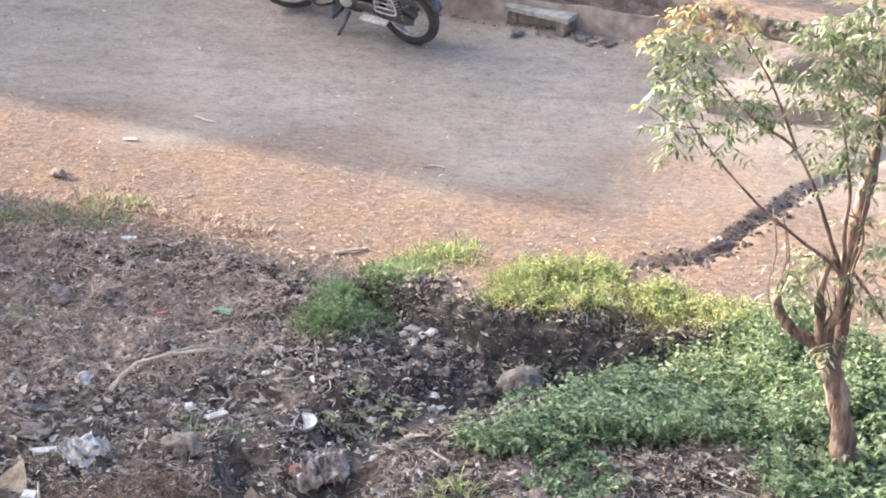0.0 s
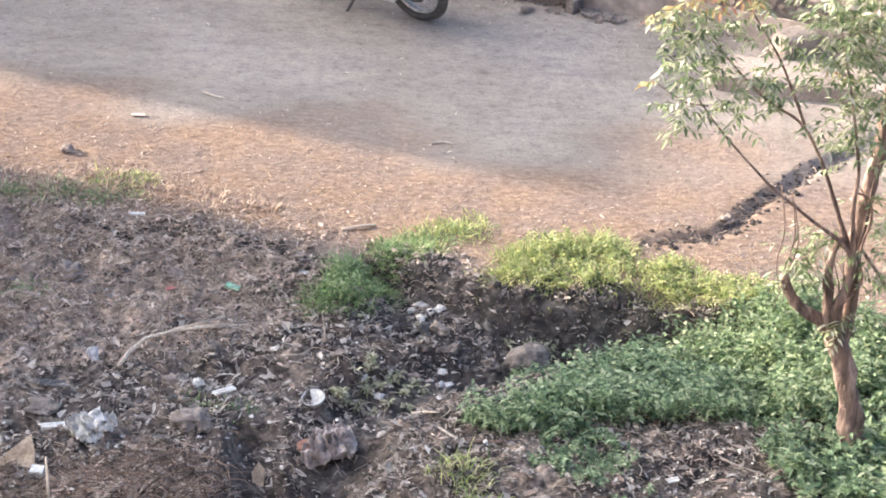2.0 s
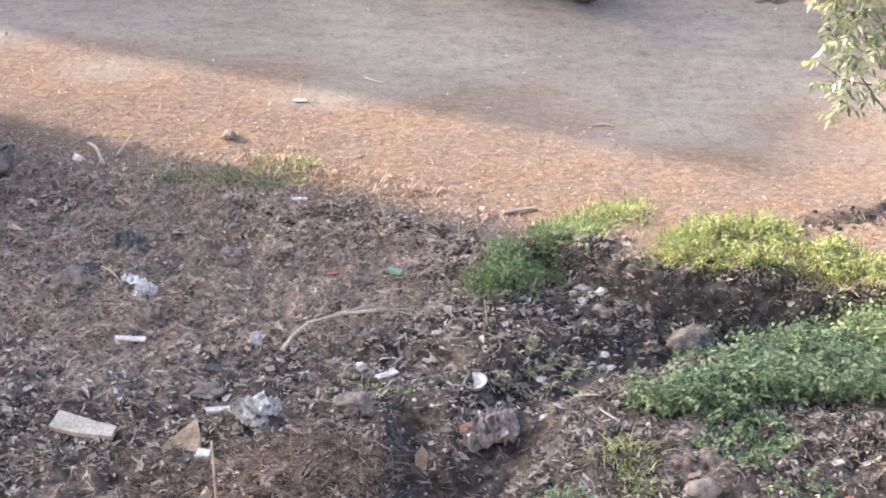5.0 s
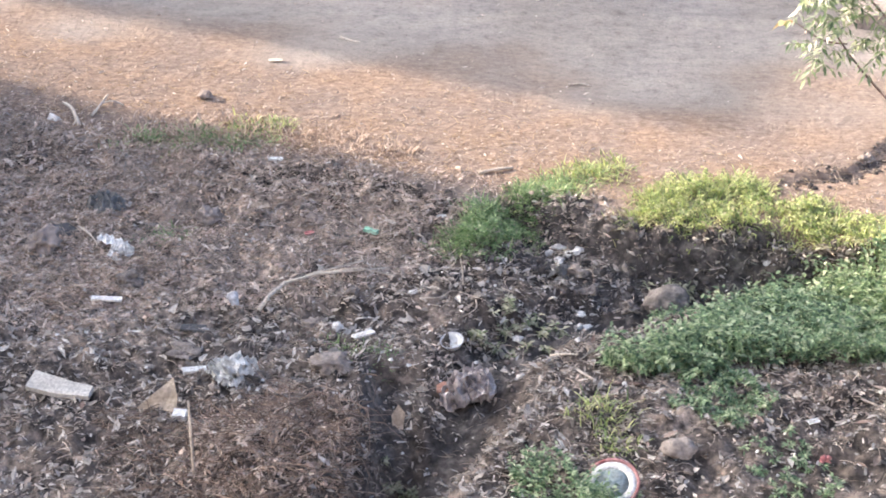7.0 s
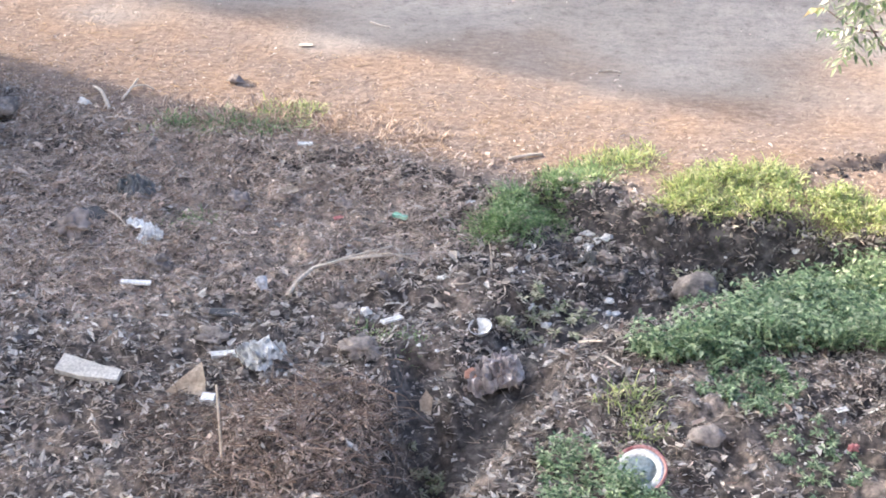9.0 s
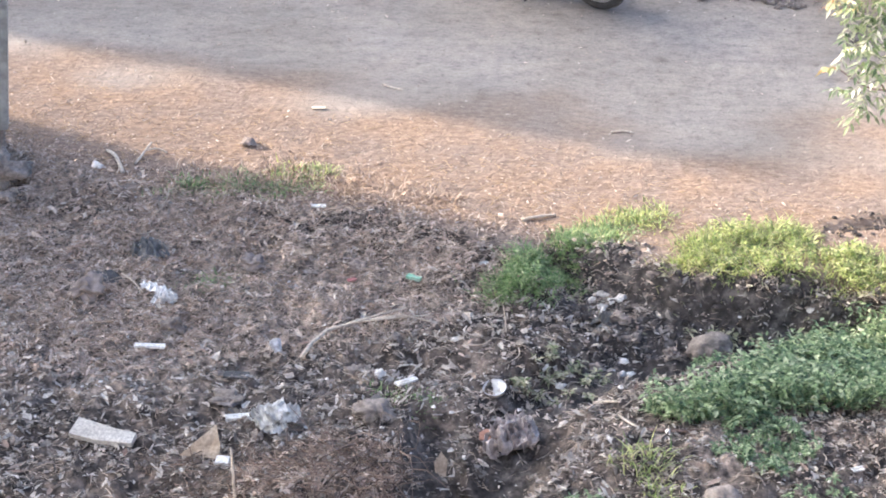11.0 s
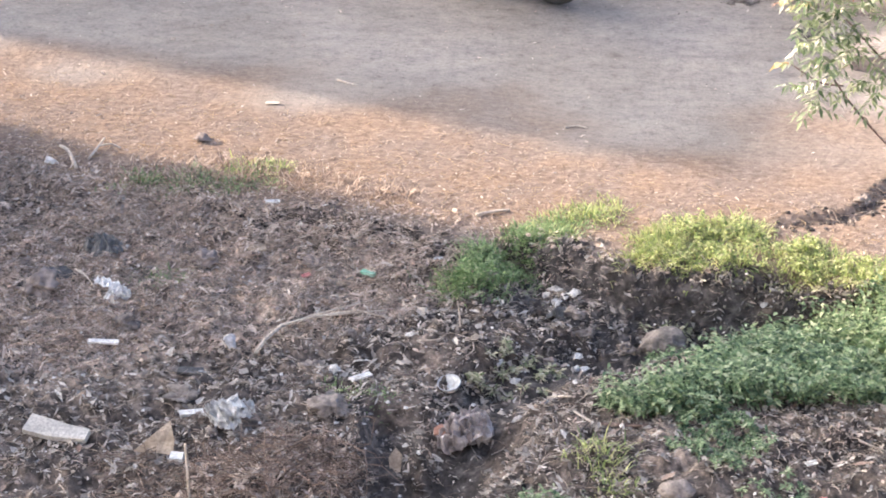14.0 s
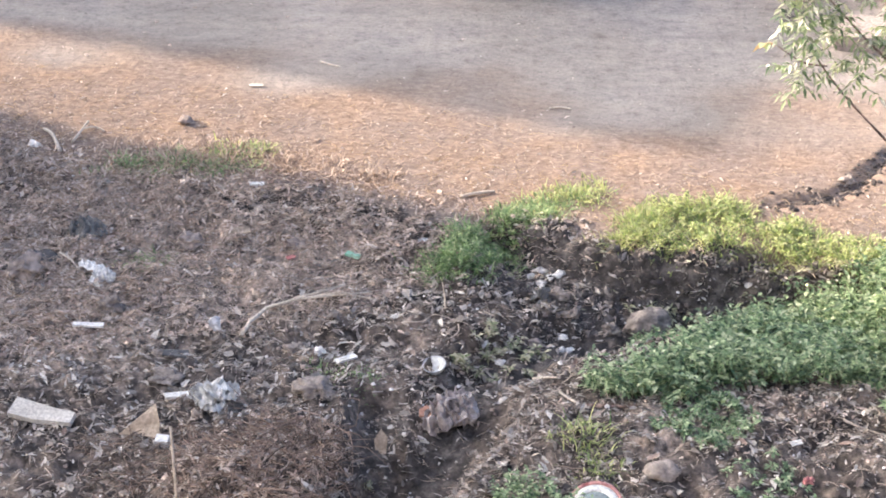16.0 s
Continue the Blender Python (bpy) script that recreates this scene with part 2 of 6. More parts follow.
# same painted fold shade, in pinkish grey
MAUVE_FILM = surface("mauve_film_fold_shade", [(0.3, 0.265, 0.255), (0.58, 0.525, 0.505), (0.85, 0.8, 0.78)], 0.45, 9, 40, 0.5, 0.008, thin=0.2)
DULL_FILM = surface("dull_grey_film", [(0.08, 0.08, 0.078), (0.16, 0.16, 0.155), (0.26, 0.26, 0.25)], 0.5, 9, 40, 0.5, 0.008)
BLUE_FILM = surface("bluish_plastic", [(0.4, 0.41, 0.44), (0.6, 0.61, 0.64), (0.7, 0.71, 0.74)], 0.4, 14, 50, 0.3, 0.004, thin=0.2)
CARD = surface("weathered_card", [(0.3, 0.235, 0.17), (0.46, 0.38, 0.29), (0.55, 0.47, 0.37)], 0.9, 10, 60, 0.3, 0.003)
BOARD = surface("off_white_board", [(0.42, 0.4, 0.36), (0.55, 0.53, 0.48), (0.62, 0.6, 0.55)], 0.8, 8, 70, 0.3, 0.004)
ORANGE = surface("faded_orange_plastic", [(0.42, 0.22, 0.15), (0.52, 0.31, 0.23)], 0.6, 14, 60, 0.3, 0.003)
TEAL = surface("sea_green_plastic", [(0.16, 0.42, 0.27), (0.45, 0.68, 0.55)], 0.45, 20, 60, 0.2, 0.002)
PINK = surface("faded_pink_scrap", [(0.5, 0.16, 0.16), (0.6, 0.3, 0.28)], 0.7, 20, 60, 0.2, 0.002)
CHARRED = surface("blackened_scrap", [(0.03, 0.031, 0.034), (0.075, 0.076, 0.08), (0.14, 0.14, 0.145)], 0.7, 10, 50, 0.6, 0.008)
RED_RIM = surface("red_enamel", [(0.4, 0.17, 0.16), (0.5, 0.27, 0.25), (0.3, 0.1, 0.095)], 0.4, 20, 60, 0.1, 0.002)
SKY_BLUE = surface("faded_blue_print", [(0.17, 0.24, 0.25), (0.32, 0.38, 0.38), (0.24, 0.26, 0.24)], 0.5, 20, 60, 0.1, 0.002)


# ---- shared builders ----
def part(name, bm, material, parent=None, label="", smooth=True):
    data = bpy.data.meshes.new(name)
    bm.to_mesh(data)
    bm.free()
    data.materials.append(material)
    if smooth:
        data.polygons.foreach_set("use_smooth", [True] * len(data.polygons))
    ob = new(name, data)
    ob.parent = parent
    return tagged(ob, label)


def sheet(name, verts, faces, material, parent=None, label="", smooth=False):
    data = bpy.data.meshes.new(name)
    data.from_pydata(verts, [], faces)
    data.materials.append(material)
    if smooth:
        data.polygons.foreach_set("use_smooth", [True] * len(data.polygons))
    ob = new(name, data)
    ob.parent = parent
    return tagged(ob, label)


def thing(name, m, label, category, group=""):
    ob = new(name)
    ob.empty_display_size = 0.1
    ob.matrix_world = m
    return tagged(ob, label, category, group)


def tube(bm, points, radii, sides=8, rough=0.0):
    """A closed tube through points, with a radius at each."""
    points = [Vector(p) for p in points]
    if isinstance(radii, (int, float)):
        radii = [radii] * len(points)
    rings, side = [], None
    for i, p in enumerate(points):
        way = (points[min(i + 1, len(points) - 1)] - points[max(i - 1, 0)]).normalized()
        if side is None:
            side = way.cross(Vector((0, 0, 1)) if abs(way.z) < 0.9 else Vector((1, 0, 0))).normalized()
        side = (side - way * side.dot(way)).normalized()
        up = way.cross(side)
        ring = []
        for k in range(sides):
            a = 2 * math.pi * k / sides
            r = radii[i]
            if rough:
                r *= 1 + rough * noise.noise(p * 9 + Vector((math.cos(a), math.sin(a), 0)) * 1.4)
            ring.append(bm.verts.new(p + (side * math.cos(a) + up * math.sin(a)) * r))
        rings.append(ring)
    for a, b in zip(rings, rings[1:]):
        for k in range(sides):
            bm.faces.new((a[k], a[(k + 1) % sides], b[(k + 1) % sides], b[k]))
    bm.faces.new(rings[0][::-1])
    bm.faces.new(rings[-1])
    return bm


def smooth_line(points, steps=4):
    """More points on a smooth line through the given ones."""
    pts = [Vector(p) for p in points]
    out = []
    for i in range(len(pts) - 1):
        a, b, c, d = pts[max(i - 1, 0)], pts[i], pts[i + 1], pts[min(i + 2, len(pts) - 1)]
        for k in range(steps):
            u = k / steps
            out.append(0.5 * (2 * b + (c - a) * u + (2 * a - 5 * b + 4 * c - d) * u * u + (3 * b - a - 3 * c + d) * u ** 3))
    return out + [pts[-1]]


def box(bm, size, m=Matrix(), bevel=0.0):
    made = bmesh.ops.create_cube(bm, size=1, matrix=m @ Matrix.Diagonal((*size, 1)))
    if bevel:
        edges = list({e for v in made["verts"] for e in v.link_edges})
        bmesh.ops.bevel(bm, geom=edges, offset=bevel, segments=2, profile=0.6, affect="EDGES")
    return bm


def lathe(bm, profile, sides=24, m=Matrix(), loop=False):
    """Turns a profile of (radius, height) round z."""
    rings = []
    for r, z in profile:
        rings.append([bm.verts.new(m @ Vector((r * math.cos(2 * math.pi * k / sides), r * math.sin(2 * math.pi * k / sides), z))) for k in range(sides)])
    for a, b in zip(rings, rings[1:] + rings[:1] if loop else rings[1:]):
        for k in range(sides):
            bm.faces.new((a[k], a[(k + 1) % sides], b[(k + 1) % sides], b[k]))
    if not loop:
        bm.faces.new(rings[0][::-1])
        bm.faces.new(rings[-1])
    bmesh.ops.recalc_face_normals(bm, faces=bm.faces)
    return bm


def lump(bm, size, seed, rough=0.25, detail=3, freq=1.6):
    """An uneven stone-like solid of about that size, its foot at z = 0."""
    made = bmesh.ops.create_icosphere(bm, subdivisions=detail, radius=0.5)
    for v in made["verts"]:
        n = noise.fractal(v.co * freq * 2 + Vector((seed * 7.3, seed * 3.1, seed)), 0.7, 2.0, 5)
        v.co *= 1 + rough * n - 0.14 * abs(noise.noise(v.co * 5 + Vector((seed, 0, seed * 2))))
        v.co = Vector((v.co.x * size[0], v.co.y * size[1], (v.co.z + 0.32) * size[2]))
        v.co.z = max(v.co.z, -0.12 * size[2])
    return bm


def plate(bm, outline, thick, bend=0.0):
    """A thin rigid plate cut to an outline of (x, y), slightly warped, its underside at z = 0."""
    base = [bm.verts.new((x, y, bend * (x * x - y * y))) for x, y in outline]
    face = bm.faces.new(base)
    face.normal_update()
    if face.normal.z < 0:
        face.normal_flip()
    made = bmesh.ops.extrude_face_region(bm, geom=[face])
    for v in made["geom"]:
        if isinstance(v, bmesh.types.BMVert):
            v.co.z += thick
    bmesh.ops.recalc_face_normals(bm, faces=bm.faces)
    return bm


# ---- the lie of the land ----
EDGE = ((-9.0, 16.3), (-4.4, 15.1), (-3.1, 14.62), (-2.2, 14.5), (-1.06, 14.22), (-0.4, 13.98), (0.3, 13.62), (1.15, 13.55), (2.0, 13.45), (4.0, 12.9), (9.0, 11.8))
GULLY = ((1.3, 13.38), (0.4, 13.2), (-0.15, 12.75), (-0.55, 12.25), (-0.68, 11.6), (-0.95, 11.15), (-1.1, 10.5), (-1.2, 9.0))
HOLLOW = ((-1.1, 11.98), (-1.1, 11.6), (-1.02, 11.25), (-1.05, 10.8))
DITCH = ((0.8, 14.2), (1.37, 14.3), (1.8, 14.45), (2.15, 14.98), (2.6, 15.54), (3.2, 16.1), (4.2, 17.0))


def ease(a, b, v):
    u = min(1.0, max(0.0, (v - a) / (b - a)))
    return u * u * (3 - 2 * u)


def along(line, x):
    for (x0, y0), (x1, y1) in zip(line, line[1:]):
        if x <= x1:
            return y0 + (y1 - y0) * (max(x, x0) - x0) / (x1 - x0)
    return line[-1][1]


def off_line(line, x, y):
    best = 1e9
    for (x0, y0), (x1, y1) in zip(line, line[1:]):
        dx, dy = x1 - x0, y1 - y0
        u = min(1.0, max(0.0, ((x - x0) * dx + (y - y0) * dy) / (dx * dx + dy * dy)))
        best = min(best, math.hypot(x - x0 - u * dx, y - y0 - u * dy))
    return best


def terrain(x, y):
    """Height of the bare ground: a level yard, the sunken tip in front of it, its bank and gully, and the drain."""
    d = along(EDGE, x) - y
    steep = ease(-0.75, -0.25, x) * (1 - ease(1.6, 2.2, x))
    drop = 0.12 * ease(-0.1, 0.9, d) * (1 - steep) + steep * (0.24 * ease(0.0, 0.13, d) - 0.12 * ease(0.6, 1.3, d))
    z = -drop * (1 - ease(3.5, 6.0, abs(x)))
    g = off_line(GULLY, x, y)
    z -= (0.16 + 0.2 * (1 - ease(11.0, 12.2, y))) * (1 - ease(0.08, 0.42, g))
    z -= 0.16 * (1 - ease(0.04, 0.22, off_line(HOLLOW, x, y)))
    z -= 0.045 * (1 - ease(0.01, 0.1, off_line(DITCH, x, y) + 0.04 * noise.noise(Vector((x * 6, y * 6, 1.0))))) * ease(0.9, 1.6, x)
    z += 0.2 * math.exp(-((x + 1.75) / 0.5) ** 2 - ((y - 11.0) / 0.42) ** 2)
    z += 0.1 * math.exp(-((x - 0.2) / 0.6) ** 2 - ((y - 11.5) / 0.5) ** 2)
    z += 0.12 * math.exp(-((x + 4.9) / 0.8) ** 2 - ((y - 14.9) / 0.7) ** 2)
    return z


def tip_mask(x, y):
    """1 on the dark soil of the tip, 0 on the trodden yard."""
    d = along(EDGE, x) - y + 0.22 * ease(-0.6, -0.2, x) * (1 - ease(1.6, 2.2, x)) + 0.16 * noise.noise(Vector((x * 2.1, y * 2.1, 3.0))) + 0.08 * noise.noise(Vector((x * 7, y * 7, 5.0)))
    return ease(-0.06, 0.2, d)


def ground_z(x, y):
    k = tip_mask(x, y)
    p = Vector((x, y, 0.0))
    rough = 0.05 * noise.fractal(p * 2.6, 0.9, 2.0, 4) + 0.045 * noise.noise(p * 7.5) + 0.03 * noise.noise(p * 15)
    calm = 0.012 * noise.noise(p * 0.9) + 0.006 * noise.noise(p * 5)
    if abs(x) > 7 or y > 22 or y < 8:
        rough = 0.0
    return terrain(x, y) + k * rough + (1 - k) * calm


def grid_line(dense_from, dense_to, step, outer):
    inner = list(np.arange(dense_from, dense_to, step))
    return [dense_from - o for o in reversed(outer)] + inner + [dense_to + o for o in outer]


def build_ground():
    outer = (0.2, 0.6, 1.4, 3, 6, 12, 25, 60, 140, 400, 1000)
    xs, ys = grid_line(-6.2, 4.6, 0.03, outer), grid_line(9.4, 21.0, 0.03, outer)
    verts, tip, damp_shade, straw, ruddy = [], [], [], [], []
    for y in ys:
        for x in xs:
            verts.append((x, y, ground_z(x, y)))
            tip.append(tip_mask(x, y))
            red = max(ease(12.4, 13.4, y) * (1 - ease(-1.7, -0.6, x)), 0.8 * ease(11.6, 12.6, y) * (1 - ease(-2.7, -2.2, x))) * (1 - 0.8 * ease(-2.6, -2.2, x) * ease(13.9, 14.2, y)) + 0.45 * (1 - ease(0.3, 0.8, math.hypot(x - 0.9, y - 11.75))) + 0.8 * (1 - ease(0.05, 0.2, math.hypot(x - 0.16, y - 13.84)))
            ruddy.append(min(1.0, max(0.0, red * (0.75 + 1.1 * noise.noise(Vector((x * 1.5, y * 1.5, 4.0)))))))
            w = 0.09 * noise.noise(Vector((x * 5, y * 5, 9.0)))
            wet_shade = 0.66 * (1 - ease(0.0, 0.05 + 0.06 * ease(1.5, 1.8, x), off_line(DITCH, x, y) + 0.8 * w + 0.12 * noise.noise(Vector((x * 9, y * 9, 2.0))))) * ease(0.9, 1.5, x) * (1 - ease(2.7, 3.2, x))
            rag = 1.6 * w + 0.12 * noise.noise(Vector((x * 9, y * 9, 6.0)))
            # dark brown patch of ground at the wall's foot
            wet_shade = max(wet_shade, 0.62 * (1 - ease(0.1, 0.3, math.hypot((x - 1.72) * 0.8, y - 17.3) + rag)))
            # gully and hollow take the same dark colour towards their middle
            wet_shade = max(wet_shade, (0.45 + 0.4 * ease(11.0, 11.6, y)) * (1 - ease(0.02, 0.3, off_line(GULLY, x, y) + rag)))
            wet_shade = max(wet_shade, 0.85 * (1 - ease(0.02, 0.26, off_line(HOLLOW, x, y) + rag)))
            bank = along(EDGE, x) - y
            # bank face: wet soil plus the overhang's shade, painted into the colour
            wet_shade = max(wet_shade, 0.95 * ease(-0.16, -0.04, bank + w) * (1 - ease(0.4, 0.75, bank + w)) * ease(-0.6, -0.4, x) * (1 - ease(0.95, 1.3, x)) * ease(0.06, 0.2, math.hypot(x - 0.16, y - 13.84)))
            damp_shade.append(wet_shade)
            d = y - along(EDGE, x)
            # straw colour runs out to the sunlit band's edge, painting its peach tone
            straw.append(0.92 * ease(-0.3, 0.1, d) * (1 - ease(1.2 + 0.4 * ease(0.8, 1.6, x), 2.3 + 1.0 * ease(0.8, 1.6, x), d + 0.7 * noise.noise(Vector((x * 0.9, y * 1.6, 1.0))))))
    n = len(xs)
    faces = [(j * n + i, j * n + i + 1, j * n + n + i + 1, j * n + n + i) for j in range(len(ys) - 1) for i in range(n - 1)]
    ob = sheet("ground", verts, faces, EARTH, smooth=True)
    for name, values in (("tip", tip), ("damp_shade", damp_shade), ("straw", straw), ("ruddy", ruddy)):
        ob.data.attributes.new(name, "FLOAT", "POINT").data.foreach_set("value", values)
    return tagged(ob, "trodden pale earth yard beside dark littered soil", "ground", kind="structure")


build_ground()

# ---- raised terrace behind the yard ----
KERB = ((-4.2, 19.6), (-2.6, 19.25), (-1.0, 18.86), (-0.1, 18.59), (0.78, 18.36), (1.68, 18.07), (2.9, 17.5), (6.5, 16.0), (14.0, 13.0))
TOP = 0.42


def terrace_z(x):
    return TOP * ease(-3.4, -0.9, x)


def build_terrace():
    xs = list(np.arange(-4.2, 5.0, 0.06)) + [5.6, 7, 9, 12, 14]
    back = [-0.5, 0.0, 0.045] + list(np.arange(0.1, 3.2, 0.06)) + [3.6, 4.5, 6, 9, 14, 24]
    verts = []
    for b in back:
        for x in xs:
            y = along(KERB, x) + b
            z = terrace_z(x) + 0.012 * noise.fractal(Vector((x * 3, y * 3, 0)), 1, 2, 3) - (0.03 if b == 0 and x > -0.9 else 0)
            verts.append((x, y, -0.05 + (z + 0.056) * ease(-3.5, -2.4, x) if b > -0.1 else -0.05))
    n = len(xs)
    faces = [(j * n + i, j * n + i + 1, j * n + n + i + 1, j * n + n + i) for j in range(len(back) - 1) for i in range(n - 1) if j or xs[i] < -1.0]
    ob = sheet("terrace", verts, faces, EARTH, smooth=True)
    # straw colour tones down the sunlit end; no straw lies there
    ob.data.attributes.new("straw", "FLOAT", "POINT").data.foreach_set("value", [0.85 * ease(0.9, 1.8, v[0]) for v in verts])
    return tagged(ob, "raised terrace of pale dusty earth", "terrace", kind="structure")


build_terrace()


def kerb_at(x):
    a, b = along(KERB, x - 0.05), along(KERB, x + 0.05)
    return Vector((x, along(KERB, x), 0)), math.atan2(b - a, 0.1)


def strip_solid(name, xs, front, back, bottom, top, material, parent=None, label="", wobble=0.0):
    """A long solid that follows the kerb line, from front to back of it and from bottom to top (functions of x)."""
    bm = bmesh.new()
    rings = []
    for x in xs:
        y = along(KERB, x)
        w = wobble * noise.noise(Vector((x * 4, 2.0, 0)))
        rings.append([bm.verts.new(c) for c in ((x, y + front, bottom(x)), (x, y + back, bottom(x)), (x, y + back, top(x)), (x, y + front * 0.8, top(x) + w))])
    for a, b in zip(rings, rings[1:]):
        for k in range(4):
            bm.faces.new((a[k], b[k], b[(k + 1) % 4], a[(k + 1) % 4]))
    bm.faces.new(rings[0])
    bm.faces.new(rings[-1][::-1])
    bmesh.ops.recalc_face_normals(bm, faces=bm.faces)
    return part(name, bm, material, parent, label, smooth=False)


kerb_wall = tagged(new("wall_terrace"), "low masonry retaining wall with plastered foot", "wall", kind="structure")
wall_xs = list(np.arange(-1.1, 6.4, 0.08))
strip_solid("core", wall_xs, -0.008, 0.3, lambda x: -0.05, lambda x: max(-0.03, terrace_z(x) - 0.02), MORTAR, kerb_wall)
strip_solid("plinth", wall_xs, -0.075, 0.05, lambda x: -0.05, lambda x: 0.225 * ease(-3.4, -0.9, x) - 0.01 + 0.012 * noise.noise(Vector((x * 2, 0, 0))), PLASTER, kerb_wall, "stained pale plaster foot", 0.02)

# dark brown-grey brick for the slab's supports
DARK_BRICK = surface("dark_brown_brick", [(0.09, 0.077, 0.07), (0.16, 0.138, 0.125), (0.24, 0.21, 0.19)], 0.95, 9, 40, 0.8, 0.012)

# ---- low concrete step by the drain ----
bm = bmesh.new()
box(bm, (3.6, 0.42, 0.16), pose(3.75, 16.62, 0.045, 0, 0, -10), 0.012)
tagged(part("step", bm, DUST, smooth=False), "low earth-covered concrete step along the yard's drain", "step", kind="structure")


# ---- unseen house blocks, added and outlined so their shadows fall across the yard ----
def house_block(name, corners, height, label):
    bm = bmesh.new()
    low, high = [bm.verts.new((x, y, -0.1)) for x, y in corners], [bm.verts.new((x, y, height)) for x, y in corners]
    n = len(corners)
    for i in range(n):
        bm.faces.new((low[i], low[(i + 1) % n], high[(i + 1) % n], high[i]))
    bm.faces.new(high)
    bm.faces.new(low[::-1])
    bmesh.ops.recalc_face_normals(bm, faces=bm.faces)
    return tagged(part(name, bm, RENDER_WALL, smooth=False), label, "house", kind="structure")


REACH = 1 / math.tan(ELEVATION)


def foot(x, y, height):
    """The spot on the plan whose top at that height throws its shadow on (x, y)."""
    return (x + SUN_WAY.x * height * REACH, y + SUN_WAY.y * height * REACH)


A, B = 7.0, 5.0
house_block("wall_house_far", [foot(1.1, 14.86, A), foot(1.36, 15.42, A), foot(1.5, 15.95, A), foot(1.9, 16.6, A), foot(5.6, 24.9, A), foot(-8.0, 29.0, A), foot(-12.0, 19.7, A), foot(-4.53, 17.02, A), foot(-3.85, 16.68, A), foot(-3.1, 16.46, A), foot(-2.3, 16.14, A), foot(-1.62, 15.98, A), foot(-0.95, 15.76, A), foot(-0.2, 15.42, A), foot(0.55, 15.11, A)], A, "unseen plain house block outlined to shade the yard")
house_block("wall_house_near", [foot(0.2, 13.72, B), foot(0.42, 13.55, B), foot(1.0, 13.28, B), foot(1.6, 13.0, B), foot(2.0, 12.45, B), foot(2.5, 11.85, B), foot(3.2, 8.4, B), foot(-12.0, 8.4, B), foot(-12.0, 18.0, B), foot(-4.15, 15.27, B), foot(-3.8, 14.9, B), foot(-3.28, 14.6, B), foot(-2.6, 14.5, B), foot(-2.1, 14.47, B), foot(-1.5, 14.42, B), foot(-1.05, 14.22, B), foot(-0.3, 13.95, B)], B, "unseen plain house block outlined to shade the yard")
bm = bmesh.new()
box(bm, (30, 6, 9), pose(4, -4.6, 4.5))
tagged(part("wall_own_house", bm, RENDER_WALL, smooth=False), "plain rendered house front behind the viewer", "house", kind="structure")


# ---- plants and loose ground cover ----
def inside(poly, x, y):
    hit = False
    for (x0, y0), (x1, y1) in zip(poly, poly[1:] + poly[:1]):
        if (y0 > y) != (y1 > y) and x < x0 + (y - y0) * (x1 - x0) / (y1 - y0):
            hit = not hit
    return hit


def spots(poly, count, rng):
    xs, ys = [p[0] for p in poly], [p[1] for p in poly]
    out = []
    while len(out) < count:
        x, y = rng.uniform(min(xs), max(xs)), rng.uniform(min(ys), max(ys))
        if inside(poly, x, y):
            out.append((x, y))
    return out


def blade(verts, faces, base, heading, length, width, droop, lean=0.3):
    """One bent, pointed blade of three joints."""
    way = Vector((math.cos(heading), math.sin(heading), 0))
    side = Vector((-way.y, way.x, 0)) * width
    p, pitch, n = Vector(base), math.pi / 2 - lean, len(verts)
    for k in range(3):
        verts += [tuple(p - side * (1 - k * 0.25)), tuple(p + side * (1 - k * 0.25))]
        p = p + (way * math.cos(pitch) + Vector((0, 0, math.sin(pitch)))) * (length / 3)
        pitch -= droop
    verts.append(tuple(p))
    faces += [(n, n + 1, n + 3, n + 2), (n + 2, n + 3, n + 5, n + 4), (n + 4, n + 5, n + 6)]


def leaf(verts, faces, base, way, up, length, width):
    """One leaf folded along its midrib."""
    way, n = way.normalized(), len(verts)
    side = way.cross(up).normalized() * width
    lift = up.normalized() * width * 0.35
    verts += [tuple(base), tuple(base + way * length * 0.45 + side + lift), tuple(base + way * length * 0.5), tuple(base + way * length * 0.45 - side + lift), tuple(base + way * length - up.normalized() * length * 0.12)]
    faces += [(n, n + 2, n + 1), (n + 2, n + 4, n + 1), (n, n + 3, n + 2), (n + 3, n + 4, n + 2)]


def grass_patch(poly, count, material, seed, height, label, clumps=40, name="grass"):
    rng = random.Random(seed)
    centres = spots(poly, clumps, rng)
    verts, faces = [], []
    for _ in range(count):
        cx, cy = rng.choice(centres)
        x, y = cx + rng.gauss(0, 0.055), cy + rng.gauss(0, 0.05)
        heading = math.atan2(y - cy, x - cx) + rng.gauss(0, 0.8)
        blade(verts, faces, (x, y, ground_z(x, y) - 0.01), heading, height * rng.uniform(0.3, 1.2) * (0.75 + 0.5 * noise.noise(Vector((cx * 5, cy * 5, 0)))), rng.uniform(0.0035, 0.0075), rng.uniform(0.2, 0.95), rng.uniform(0.05, 0.9))
    return tagged(sheet(name, verts, faces, material), label, "grass", kind="stuff")


